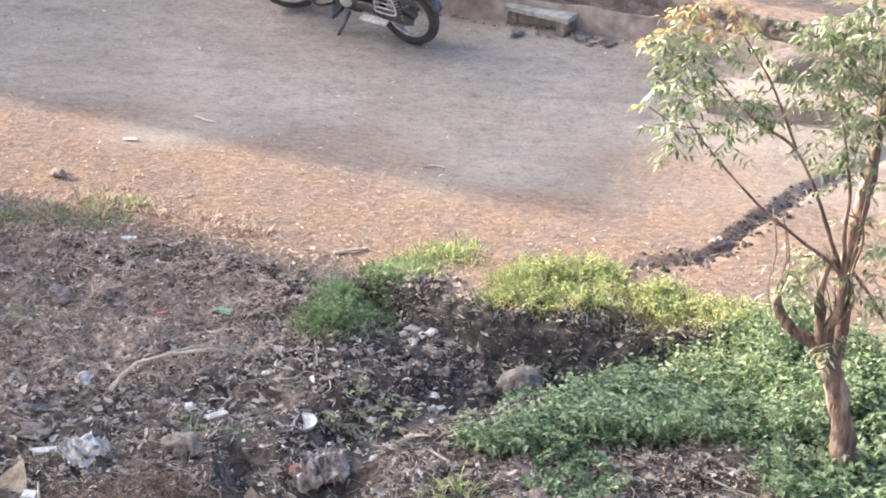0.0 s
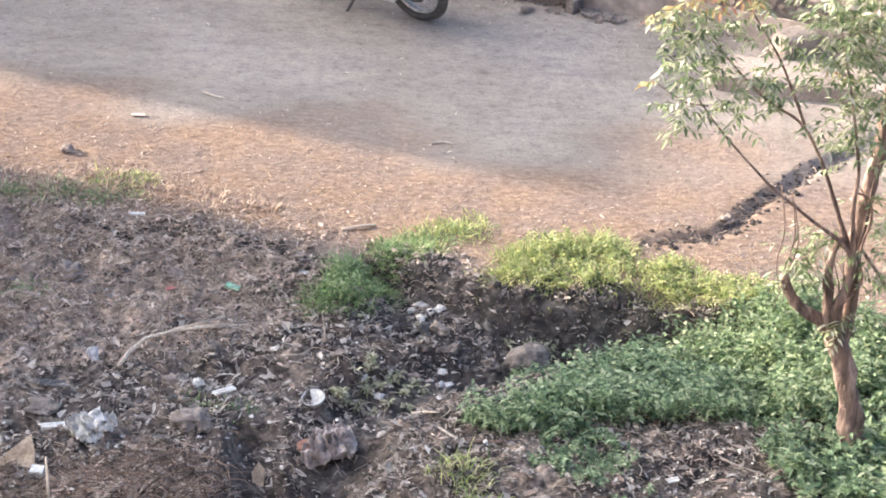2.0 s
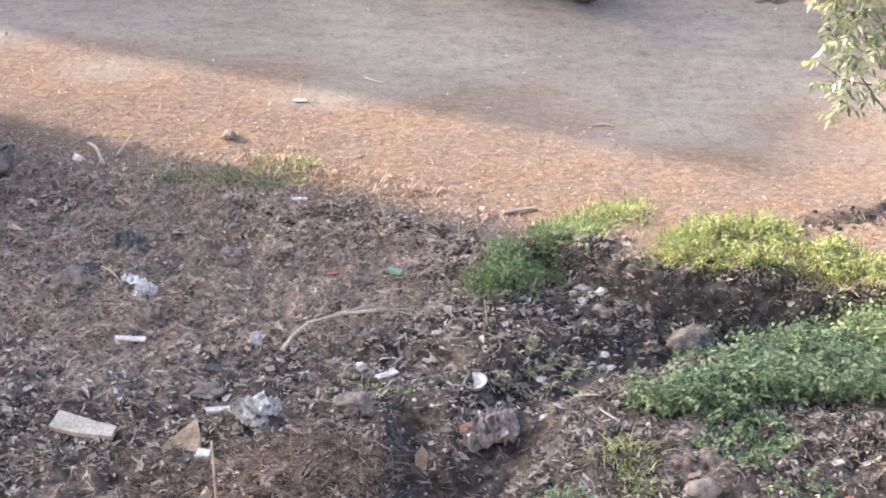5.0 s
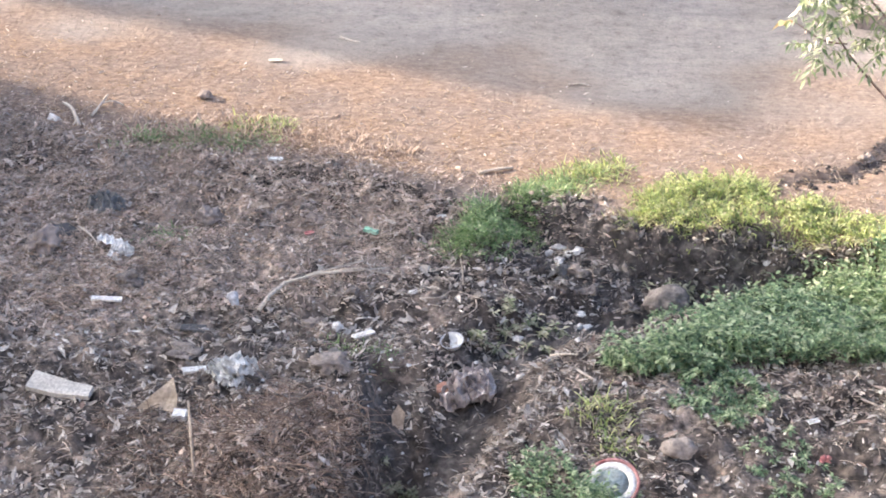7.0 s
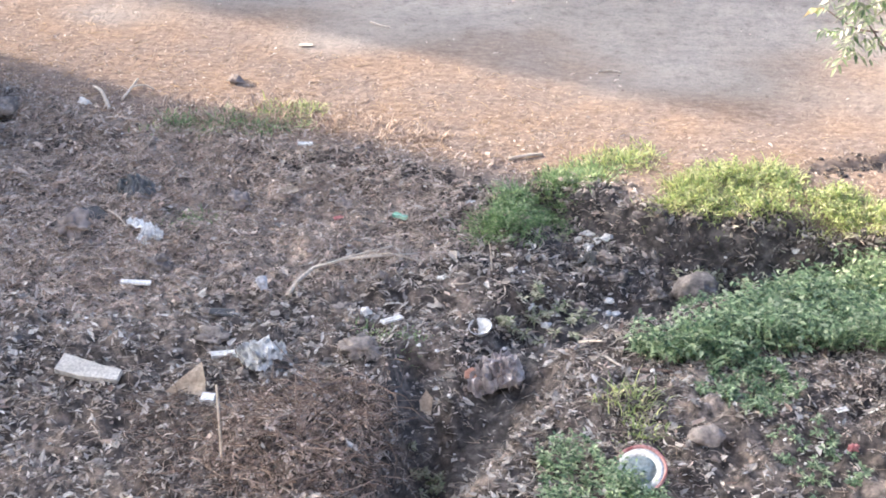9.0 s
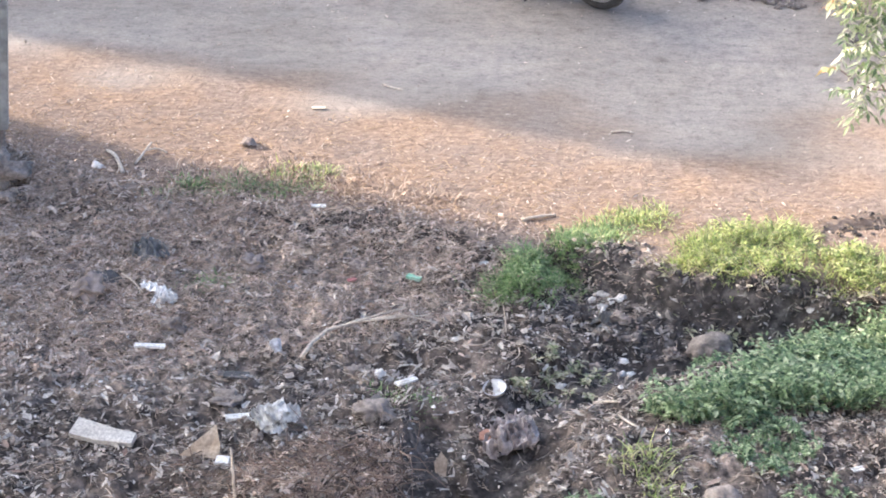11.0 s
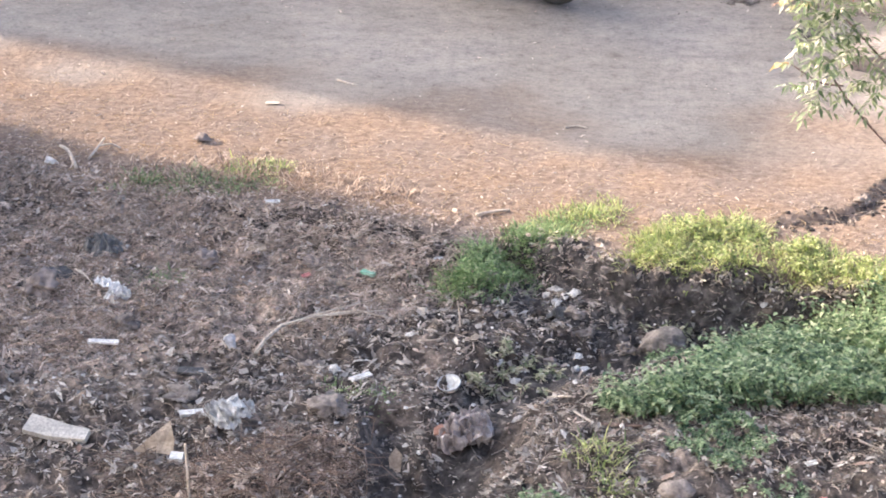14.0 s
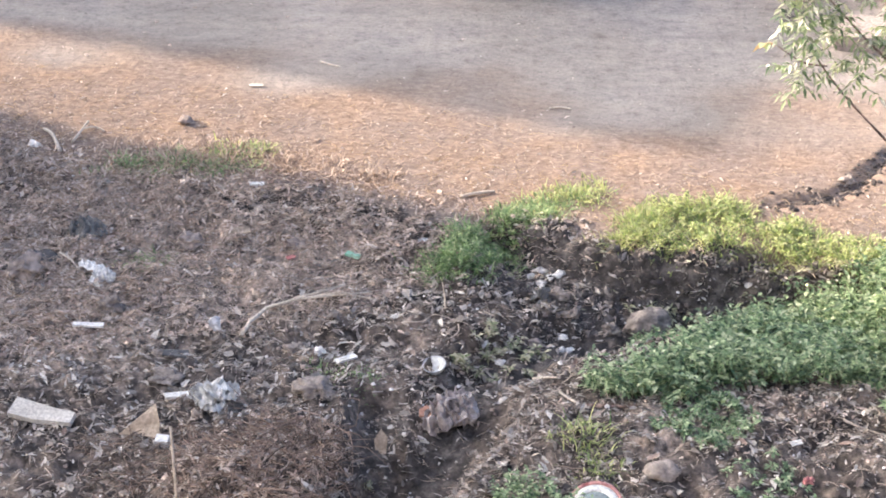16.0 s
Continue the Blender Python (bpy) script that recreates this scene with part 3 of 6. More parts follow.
def weed_patch(poly, stems, material, seed, height, label, size=0.028):
    rng = random.Random(seed)
    verts, faces = [], []
    for x, y in spots(poly, stems, rng):
        swell = max(0.25, 0.68 + 0.75 * noise.noise(Vector((x * 3.5, y * 3.5, seed))) + 0.35 * noise.noise(Vector((x * 9, y * 9, seed))))
        h = height * swell * rng.uniform(0.6, 1.15)
        p = Vector((x, y, ground_z(x, y)))
        bend = Vector((rng.gauss(0, 0.35), rng.gauss(0, 0.35), 1)).normalized()
        pairs = rng.randint(5, 8)
        for k in range(pairs):
            bend = (bend + Vector((rng.gauss(0, 0.18), rng.gauss(0, 0.18), 0))).normalized()
            p = p + bend * h / pairs
            turn = rng.uniform(0, 6.28)
            for side in (0, math.pi):
                a = turn + side + rng.gauss(0, 0.3)
                way = Vector((math.cos(a), math.sin(a), rng.uniform(-0.1, 0.6)))
                s = size * rng.uniform(0.6, 1.3)
                for fan in ((0,), (-0.5, 0.5))[rng.random() < 0.4]:
                    b = a + fan
                    leaf(verts, faces, p + way * s * 0.3, Vector((math.cos(b), math.sin(b), rng.uniform(-0.5, 0.7))), Vector((rng.gauss(0, 0.45), rng.gauss(0, 0.45), 1)), s * 1.65, s * 0.36)
        n = len(verts)
        verts += [(x - 0.002, y, ground_z(x, y) - 0.01), (x + 0.002, y, ground_z(x, y) - 0.01), tuple(p)]
        faces.append((n, n + 1, n + 2))
    return tagged(sheet("weeds", verts, faces, material), label, "weeds", kind="stuff")


def scatter(poly, count, seed, keep=lambda x, y, r: True):
    rng = random.Random(seed)
    out = []
    for x, y in spots(poly, count, rng):
        if keep(x, y, rng.random()):
            out.append((x, y))
    return out, rng


def litter(name, poly, count, seed, sizes, material, label, category, keep, slim=(0.15, 0.6), curl=0.45):
    """Loose dead leaves and scraps, each a small curled flake lying on the ground."""
    places, rng = scatter(poly, count, seed, keep)
    verts, faces = [], []
    for x, y in places:
        length = rng.uniform(*sizes) * rng.uniform(0.6, 1.2)
        width = length * rng.uniform(*slim)
        m = Matrix.Translation((x, y, ground_z(x, y) + 0.3 * width * curl + 0.003)) @ Euler((rng.gauss(0, curl), rng.gauss(0, curl), rng.uniform(0, 6.28))).to_matrix().to_4x4()
        n, c = len(verts), width * rng.uniform(-0.3, 0.5)
        for u, v in ((-0.5, 0), (-0.2, 0.5), (-0.15, 0), (-0.2, -0.5), (0.2, 0.45), (0.18, 0), (0.2, -0.45), (0.5, 0.05)):
            u, v = u + rng.uniform(-0.14, 0.14), v + rng.uniform(-0.3, 0.3)
            verts.append(tuple(m @ Vector((u * length, v * width, c * abs(v) * 2 - 0.5 * c * (abs(u) > 0.4) + rng.uniform(-0.2, 0.2) * width))))
        faces += [(n, n + 2, n + 1), (n, n + 3, n + 2), (n + 1, n + 2, n + 5, n + 4), (n + 2, n + 3, n + 6, n + 5), (n + 4, n + 5, n + 7), (n + 5, n + 6, n + 7)]
    return tagged(sheet(name, verts, faces, material), label, category, kind="stuff")


def sticks(name, poly, count, seed, sizes, thick, material, label, category, keep, tilt=0.12, arch=0.1):
    """Loose thin stalks: three-sided, bent once, lying or leaning."""
    places, rng = scatter(poly, count, seed, keep)
    verts, faces = [], []
    for x, y in places:
        length, a, r = rng.uniform(*sizes), rng.uniform(0, 6.28), rng.uniform(*thick)
        way = Vector((math.cos(a), math.sin(a), rng.gauss(0, tilt)))
        side = Vector((-math.sin(a), math.cos(a), 0))
        start = Vector((x, y, ground_z(x, y) + r)) - way * length * (0.5 if tilt < 0.3 else 0.0)
        start.z = max(start.z, ground_z(start.x, start.y))
        kink = side * rng.gauss(0, arch) * length + Vector((0, 0, abs(rng.gauss(0, arch)) * length))
        n = len(verts)
        for k in range(4):
            u = k / 3
            p = start + way * length * u + kink * (4 * u * (1 - u))
            q = r * (1 - 0.5 * u)
            verts += [tuple(p + Vector((0, 0, q))), tuple(p + side * q * 0.87 - Vector((0, 0, q * 0.5))), tuple(p - side * q * 0.87 - Vector((0, 0, q * 0.5)))]
        for k in range(3):
            b = n + 3 * k
            for i in range(3):
                j = (i + 1) % 3
                faces.append((b + i, b + j, b + 3 + j, b + 3 + i))
        faces += [(n, n + 2, n + 1), (n + 9, n + 10, n + 11)]
    return tagged(sheet(name, verts, faces, material), label, category, kind="stuff")


def pebbles(name, poly, count, seed, sizes, material, label, category, keep):
    """Small loose stones and crumbs of soil, each an uneven eight-sided solid."""
    places, rng = scatter(poly, count, seed, keep)
    verts, faces = [], []
    for x, y in places:
        s, n, z = rng.uniform(*sizes) * rng.uniform(0.5, 1.0), len(verts), ground_z(x, y)
        a = rng.uniform(0, 6.28)
        for k in range(5):
            b = a + k * 1.2566
            q = s * rng.uniform(0.35, 0.6)
            verts.append((x + q * math.cos(b), y + q * math.sin(b), z + s * rng.uniform(-0.02, 0.12)))
        for k in range(5):
            b = a + 0.4 + k * 1.2566
            q = s * rng.uniform(0.2, 0.42)
            verts.append((x + q * math.cos(b), y + q * math.sin(b), z + s * rng.uniform(0.25, 0.45)))
        for k in range(5):
            j = (k + 1) % 5
            faces += [(n + k, n + j, n + 5 + k), (n + j, n + 5 + j, n + 5 + k)]
        faces.append((n + 5, n + 6, n + 7, n + 8, n + 9))
    return tagged(sheet(name, verts, faces, material), label, category, kind="stuff")


TIP_AREA = [(-5.6, 15.6), (-3.0, 14.9), (-0.4, 14.2), (1.0, 13.8), (3.2, 13.4), (3.2, 9.8), (-3.9, 9.8)]
YARD_AREA = [(-6.0, 20.6), (3.4, 18.6), (3.4, 13.4), (0.5, 13.8), (-5.6, 15.2)]
BAND_AREA = [(-5.4, 16.9), (1.5, 15.2), (3.4, 15.8), (3.0, 13.6), (0.2, 13.9), (-5.2, 15.0)]


def on_tip(x, y, r):
    patch = 0.8 + 0.45 * noise.noise(Vector((x * 1.3, y * 1.3, 7.0))) + 0.6 * noise.noise(Vector((x * 3.1, y * 3.1, 1.0)))
    bare = 0.7 * (1 - ease(0.08, 0.26, off_line(GULLY, x, y))) + 0.75 * ease(0.35, 0.7, x) * (1 - ease(11.3, 11.7, y))
    return r < (tip_mask(x, y) * patch + 0.1 * tip_mask(x, y)) * (1 - min(0.85, bare))


def on_yard(x, y, r):
    return r > tip_mask(x, y) and not (y > along(KERB, x) - 0.15)


def near_edge(x, y, r):
    d = y - along(EDGE, x)
    return -0.3 < d and r < 1.1 - d * 0.75


RED_AREA = [(-5.4, 15.4), (-3.0, 14.7), (-0.7, 14.0), (-0.9, 13.2), (-2.0, 12.6), (-4.6, 12.6)]
litter("leaf_litter", TIP_AREA, 44000, 1, (0.022, 0.085), LITTER, "brown dead leaves and scraps strewn over dark soil", "leaf litter", lambda x, y, r: on_tip(x, y, r * 3 if inside(RED_AREA, x, y) else r), (0.12, 0.42), 0.38)
RED_AREA_2 = [(0.0, 12.1), (1.9, 12.3), (2.3, 11.5), (1.9, 10.3), (0.2, 10.3), (-0.4, 11.4)]
litter("reddish_litter", RED_AREA, 22000, 38, (0.022, 0.085), RED_LITTER, "reddish brown shredded leaves over dark soil", "leaf litter", on_tip, (0.1, 0.35), 0.32)
litter("reddish_litter", RED_AREA_2, 3000, 39, (0.018, 0.05), RED_LITTER, "reddish brown shredded leaves over dark soil", "leaf litter", on_tip, (0.1, 0.35), 0.32)
litter("reddish_litter", [(-4.4, 14.5), (-3.0, 14.2), (-2.6, 13.2), (-2.8, 12.4), (-3.9, 12.3)], 9000, 48, (0.022, 0.085), RED_LITTER, "reddish brown shredded leaves over dark soil", "leaf litter", lambda x, y, r: tip_mask(x, y) > 0.5, (0.1, 0.35), 0.3)
litter("edge_litter", [(-5.4, 16.4), (-3.0, 15.1), (-0.4, 14.5), (0.6, 14.2), (0.4, 13.6), (-0.6, 13.6), (-3.0, 14.2), (-5.4, 15.2)], 9000, 67, (0.02, 0.07), RED_LITTER, "brown leaf scraps along the edge of the yard", "leaf litter", lambda x, y, r: abs(y - along(EDGE, x) + 0.12) < 0.1 + 0.25 * r, (0.12, 0.4), 0.4)
sticks("edge_stalks", [(-5.4, 16.4), (-3.0, 15.1), (-0.4, 14.5), (-0.6, 13.7), (-3.0, 14.2), (-5.4, 15.2)], 900, 68, (0.05, 0.16), (0.0015, 0.003), PALE_STRAW, "dry stalks lying along the edge of the yard", "straw", lambda x, y, r: abs(y - along(EDGE, x)) < 0.12 + 0.25 * r, 0.2, 0.2)
# extra pale flakes that lighten this corner of the tip
litter("pale_litter", [(-4.6, 15.0), (-3.4, 14.7), (-2.2, 14.3), (-2.1, 13.4), (-2.8, 12.6), (-4.2, 12.4)], 8000, 76, (0.025, 0.09), PALE_STRAW, "pale leaf scraps over dark soil", "leaf litter", lambda x, y, r: tip_mask(x, y) > 0.4 and r < 0.55 + 0.8 * noise.noise(Vector((x * 2.2, y * 2.2, 11.0))), (0.1, 0.3), 0.22)
sticks("pale_fibres", RED_AREA, 5500, 40, (0.05, 0.16), (0.0012, 0.003), TWIGS, "pale dry fibres tangled over dark soil", "dead plants", on_tip, 0.2, 0.25)
sticks("pale_fibres", TIP_AREA, 6500, 41, (0.04, 0.13), (0.0012, 0.003), TWIGS, "pale dry fibres tangled over dark soil", "dead plants", on_tip, 0.2, 0.25)
sticks("twigs", TIP_AREA, 4500, 2, (0.03, 0.11), (0.0015, 0.004), TWIGS, "dry twigs and stalks strewn over dark soil", "twigs", on_tip)
pebbles("soil_crumbs", TIP_AREA, 9000, 3, (0.012, 0.05), PEBBLES, "small stones and crumbs of earth on the tip", "gravel", on_tip)
pebbles("gravel", YARD_AREA, 1600, 4, (0.006, 0.02), PEBBLES, "sparse small stones on the trodden yard", "gravel", on_yard)
pebbles("band_crumbs", BAND_AREA, 1600, 71, (0.008, 0.024), DUST, "crumbs of pale earth along the yard's edge", "gravel", near_edge)
sticks("straw", BAND_AREA, 4200, 5, (0.03, 0.12), (0.0008, 0.0018), STRAW, "dry straw trodden into the edge of the yard", "straw", near_edge, 0.06)
litter("edge_leaves", BAND_AREA, 9000, 36, (0.015, 0.055), PALE_STRAW, "straw-coloured flakes trodden into the yard's edge", "leaf litter", near_edge, (0.1, 0.25), 0.1)
litter("edge_crumbs", BAND_AREA, 3600, 37, (0.015, 0.045), RED_LITTER, "brown leaf scraps trodden into the yard's edge", "leaf litter", near_edge, (0.15, 0.4), 0.2)
litter("yard_leaves", YARD_AREA, 500, 6, (0.02, 0.05), RED_LITTER, "a few dead leaves on the trodden yard", "leaf litter", on_yard)
DRAIN_AREA = [(1.2, 14.1), (1.3, 14.45), (1.75, 14.6), (2.5, 15.6), (2.8, 15.6), (2.0, 14.5), (1.7, 14.2)]
pebbles("drain_rubble", DRAIN_AREA, 330, 9, (0.015, 0.06), MUDDY, "dark muddy rubble along the drain", "rubble", lambda x, y, r: off_line(DITCH, x, y) < 0.04 + 0.16 * r)
sticks("drain_twigs", DRAIN_AREA, 90, 10, (0.05, 0.16), (0.0015, 0.003), TWIGS, "dry twigs caught in the drain", "twigs", lambda x, y, r: off_line(DITCH, x, y) < 0.04 + 0.12 * r)
pebbles("foot_crumbs", [(-0.6, 18.6), (-0.5, 18.75), (1.0, 18.28), (2.1, 17.85), (3.0, 17.4), (2.9, 17.2), (2.0, 17.65)], 900, 42, (0.012, 0.04), PEBBLES, "brown crumbs along the foot of the terrace wall", "rubble", lambda x, y, r: y < along(KERB, x) - 0.06 and y > along(KERB, x) - 0.1 - 0.12 * r)
MOUND = [(-2.15, 11.3), (-1.7, 11.75), (-1.38, 11.72), (-1.26, 11.4), (-1.24, 10.5), (-1.9, 10.4), (-2.2, 10.8)]
sticks("dead_stalks", [(-2.8, 11.5), (-2.3, 11.6), (-1.3, 11.7), (-1.2, 10.5), (-2.5, 10.5)], 900, 69, (0.05, 0.2), (0.0015, 0.004), ROOTS, "brown dead stalks strewn round a mound", "dead plants", lambda x, y, r: True, 0.2, 0.12)
sticks("dead_stalks", MOUND, 1000, 7, (0.06, 0.24), (0.002, 0.0055), ROOTS, "tangled brown dead stalks on a mound", "dead plants", lambda x, y, r: True, 0.3, 0.1)
sticks("arched_stalks", [(-1.75, 11.4), (-1.3, 11.75), (-1.15, 11.6), (-1.2, 10.8), (-1.6, 10.8)], 60, 77, (0.18, 0.42), (0.003, 0.006), ROOTS, "long arched brown stalks hanging over a hollow", "dead plants", lambda x, y, r: True, 0.25, 0.28)
litter("mound_litter", MOUND, 3000, 44, (0.03, 0.09), RED_LITTER, "brown shredded leaves over a mound", "leaf litter", lambda x, y, r: True, (0.12, 0.4), 0.6)

grass_patch([(-0.92, 13.5), (-0.7, 13.86), (-0.4, 14.05), (-0.1, 14.08), (-0.28, 13.86), (-0.42, 13.7), (-0.58, 13.46), (-0.82, 13.4)], 2600, GREEN, 11, 0.12, "dense green grass on the bank, toned for shade", 60)
grass_patch([(-0.7, 13.8), (-0.45, 14.05), (-0.2, 14.25), (0.05, 14.3), (0.0, 14.12), (-0.3, 13.9), (-0.5, 13.72)], 1300, GREEN, 75, 0.11, "green grass running up the bank to the yard", 40)
grass_patch([(-0.42, 14.02), (-0.14, 14.4), (0.15, 14.56), (0.36, 14.42), (0.23, 14.22), (-0.14, 13.98)], 1000, GRASS, 12, 0.1, "thin yellowish grass at the yard's edge", 28)
grass_patch([(0.24, 13.66), (0.3, 13.88), (0.46, 14.16), (0.8, 14.3), (1.05, 14.24), (1.28, 13.98), (1.26, 13.7), (0.8, 13.6), (0.52, 13.6)], 3300, GRASS, 13, 0.13, "sunlit yellow-green grass hanging over the bank", 38)
grass_patch([(1.18, 13.66), (1.2, 13.95), (1.46, 14.1), (1.62, 13.84), (2.0, 13.8), (2.3, 13.6), (2.1, 13.48), (1.6, 13.52)], 2200, GRASS, 14, 0.12, "sunlit yellow-green grass hanging over the bank", 34)
grass_patch([(-3.3, 14.58), (-3.06, 14.8), (-2.42, 14.9), (-2.1, 14.8), (-2.09, 14.62), (-2.35, 14.52), (-2.69, 14.53), (-3.15, 14.5)], 1000, GREEN, 15, 0.1, "low dull green grass along the edge of the yard", 34)
grass_patch([(-2.55, 14.75), (-2.42, 15.0), (-2.19, 15.0), (-2.05, 14.85), (-2.1, 14.66)], 380, GRASS, 45, 0.09, "sunlit yellowish grass along the edge of the yard", 14)
grass_patch([(-3.2, 14.5), (-3.0, 14.95), (-2.3, 15.1), (-1.9, 14.9), (-1.2, 14.6), (-1.15, 14.4), (-2.0, 14.55)], 2100, PALE_STRAW, 16, 0.11, "sparse dry grass along the edge of the yard", 90)
grass_patch([(-0.05, 11.15), (0.0, 11.55), (0.2, 11.55), (0.25, 11.2)], 230, GRASS, 17, 0.15, "feathery green tuft on the tip", 16)
grass_patch([(-1.5, 12.15), (-1.45, 12.35), (-1.1, 12.2), (-1.15, 12.02)], 420, GREEN, 18, 0.06, "thin green shoots on dark soil", 26)
grass_patch([(-5.7, 19.8), (-5.6, 20.3), (-5.3, 20.3), (-5.25, 19.9)], 500, GREEN, 19, 0.14, "dark green tuft at the back of the yard", 14)
grass_patch([(-2.88, 13.4), (-2.82, 13.62), (-2.6, 13.62), (-2.62, 13.38)], 330, GREEN, 20, 0.085, "thin green shoots on dark soil", 12)
WEEDS = [(0.1, 12.1), (0.4, 12.22), (0.68, 12.6), (0.9, 12.92), (1.06, 13.22), (1.31, 13.42), (1.64, 13.38), (1.95, 13.44), (2.4, 13.35), (2.8, 13.1), (3.3, 12.6), (3.2, 12.1), (2.66, 12.3), (1.78, 12.24), (1.4, 12.24), (1.06, 12.2), (0.73, 12.05), (0.4, 11.96), (0.17, 12.02)]
weed_patch(WEEDS, 2300, WEED, 21, 0.27, "dense low green weeds with small leaves", 0.029)
weed_patch([(0.3, 13.7), (0.46, 14.1), (0.8, 14.26), (1.05, 14.2), (1.26, 13.95), (1.22, 13.7), (0.7, 13.6)], 150, GRASS, 64, 0.12, "sunlit yellow-green weeds among the grass on the bank", 0.019)
weed_patch([(1.22, 13.7), (1.24, 13.92), (1.46, 14.06), (1.62, 13.8), (2.0, 13.76), (2.25, 13.56), (1.6, 13.52)], 120, GRASS, 65, 0.12, "sunlit yellow-green weeds among the grass on the bank", 0.019)
weed_patch([(-0.9, 13.5), (-0.7, 13.84), (-0.4, 14.0), (-0.3, 13.84), (-0.58, 13.48), (-0.8, 13.42)], 180, GREEN, 66, 0.1, "green weeds among the grass on the bank, toned for shade", 0.019)
weed_patch([(2.0, 11.45), (1.85, 12.05), (2.4, 12.15), (3.1, 12.0), (3.0, 11.2)], 420, WEED, 22, 0.24, "leafy weeds round the foot of a tree", 0.036)
weed_patch([(0.5, 11.62), (0.58, 12.0), (0.95, 12.06), (1.12, 11.75), (0.85, 11.42)], 130, WEED, 23, 0.09, "grey-green weeds trailing over brown litter", 0.022)
weed_patch([(0.85, 11.5), (1.2, 11.6), (1.45, 11.0), (1.2, 10.7), (0.9, 11.1)], 40, WEED, 78, 0.05, "scattered small weeds on brown litter", 0.022)
weed_patch([(-0.42, 10.95), (-0.3, 11.14), (-0.1, 11.08), (0.06, 10.95), (0.2, 10.86), (0.34, 10.74), (0.36, 10.5), (-0.3, 10.5)], 120, WEED, 24, 0.13, "small leafy weeds beside a dish", 0.022)
weed_patch([(0.02, 10.58), (0.04, 10.72), (0.14, 10.76), (0.26, 10.7), (0.3, 10.56)], 70, WEED, 70, 0.17, "small leafy weeds growing over a dish", 0.022)
weed_patch([(-1.1, 11.25), (-1.15, 11.45), (-0.95, 11.5), (-0.9, 11.3)], 16, PALE_LEAF, 25, 0.06, "small weeds in the gully", 0.022)
weed_patch([(-0.68, 12.5), (-0.5, 12.9), (-0.05, 12.85), (-0.25, 12.5)], 26, PALE_LEAF, 26, 0.09, "small pale-leaved weeds in the gully", 0.026)
weed_patch([(0.3, 13.3), (0.35, 13.44), (1.3, 13.5), (1.3, 13.32)], 26, PALE_LEAF, 27, 0.1, "small weeds under the bank", 0.026)
weed_patch([(0.35, 13.08), (0.5, 13.18), (0.8, 13.2), (0.75, 12.9), (0.5, 12.85)], 45, WEED, 28, 0.11, "thin grey-green weeds round a boulder", 0.022)
BANK_AREA = [(-0.35, 13.7), (0.2, 13.66), (1.2, 13.62), (2.0, 13.5), (2.0, 13.25), (1.1, 13.3), (0.3, 13.3), (-0.3, 13.4)]
pebbles("bank_rubble", BANK_AREA, 420, 46, (0.02, 0.08), MUDDY, "dark crumbling lumps of soil along the bank", "rubble", lambda x, y, r: x > 0.3 or r < 0.25)
litter("bank_flakes", BANK_AREA, 130, 47, (0.03, 0.09), PALE_LEAF, "pale withered leaves on a dark bank", "leaf litter", lambda x, y, r: r < 0.25 + 0.75 * ease(0.6, 1.0, x), (0.15, 0.4), 0.6)
litter("bank_litter", BANK_AREA, 1500, 43, (0.03, 0.08), LITTER, "brown dead leaves on a dark bank", "leaf litter", lambda x, y, r: r < 0.1 + 0.9 * ease(0.6, 1.0, x), (0.12, 0.4), 0.6)


# ---- tree at the side of the tip ----
def lift(points, depth=11.95):
    return [(x, depth + dy, z) for x, z, dy in points]


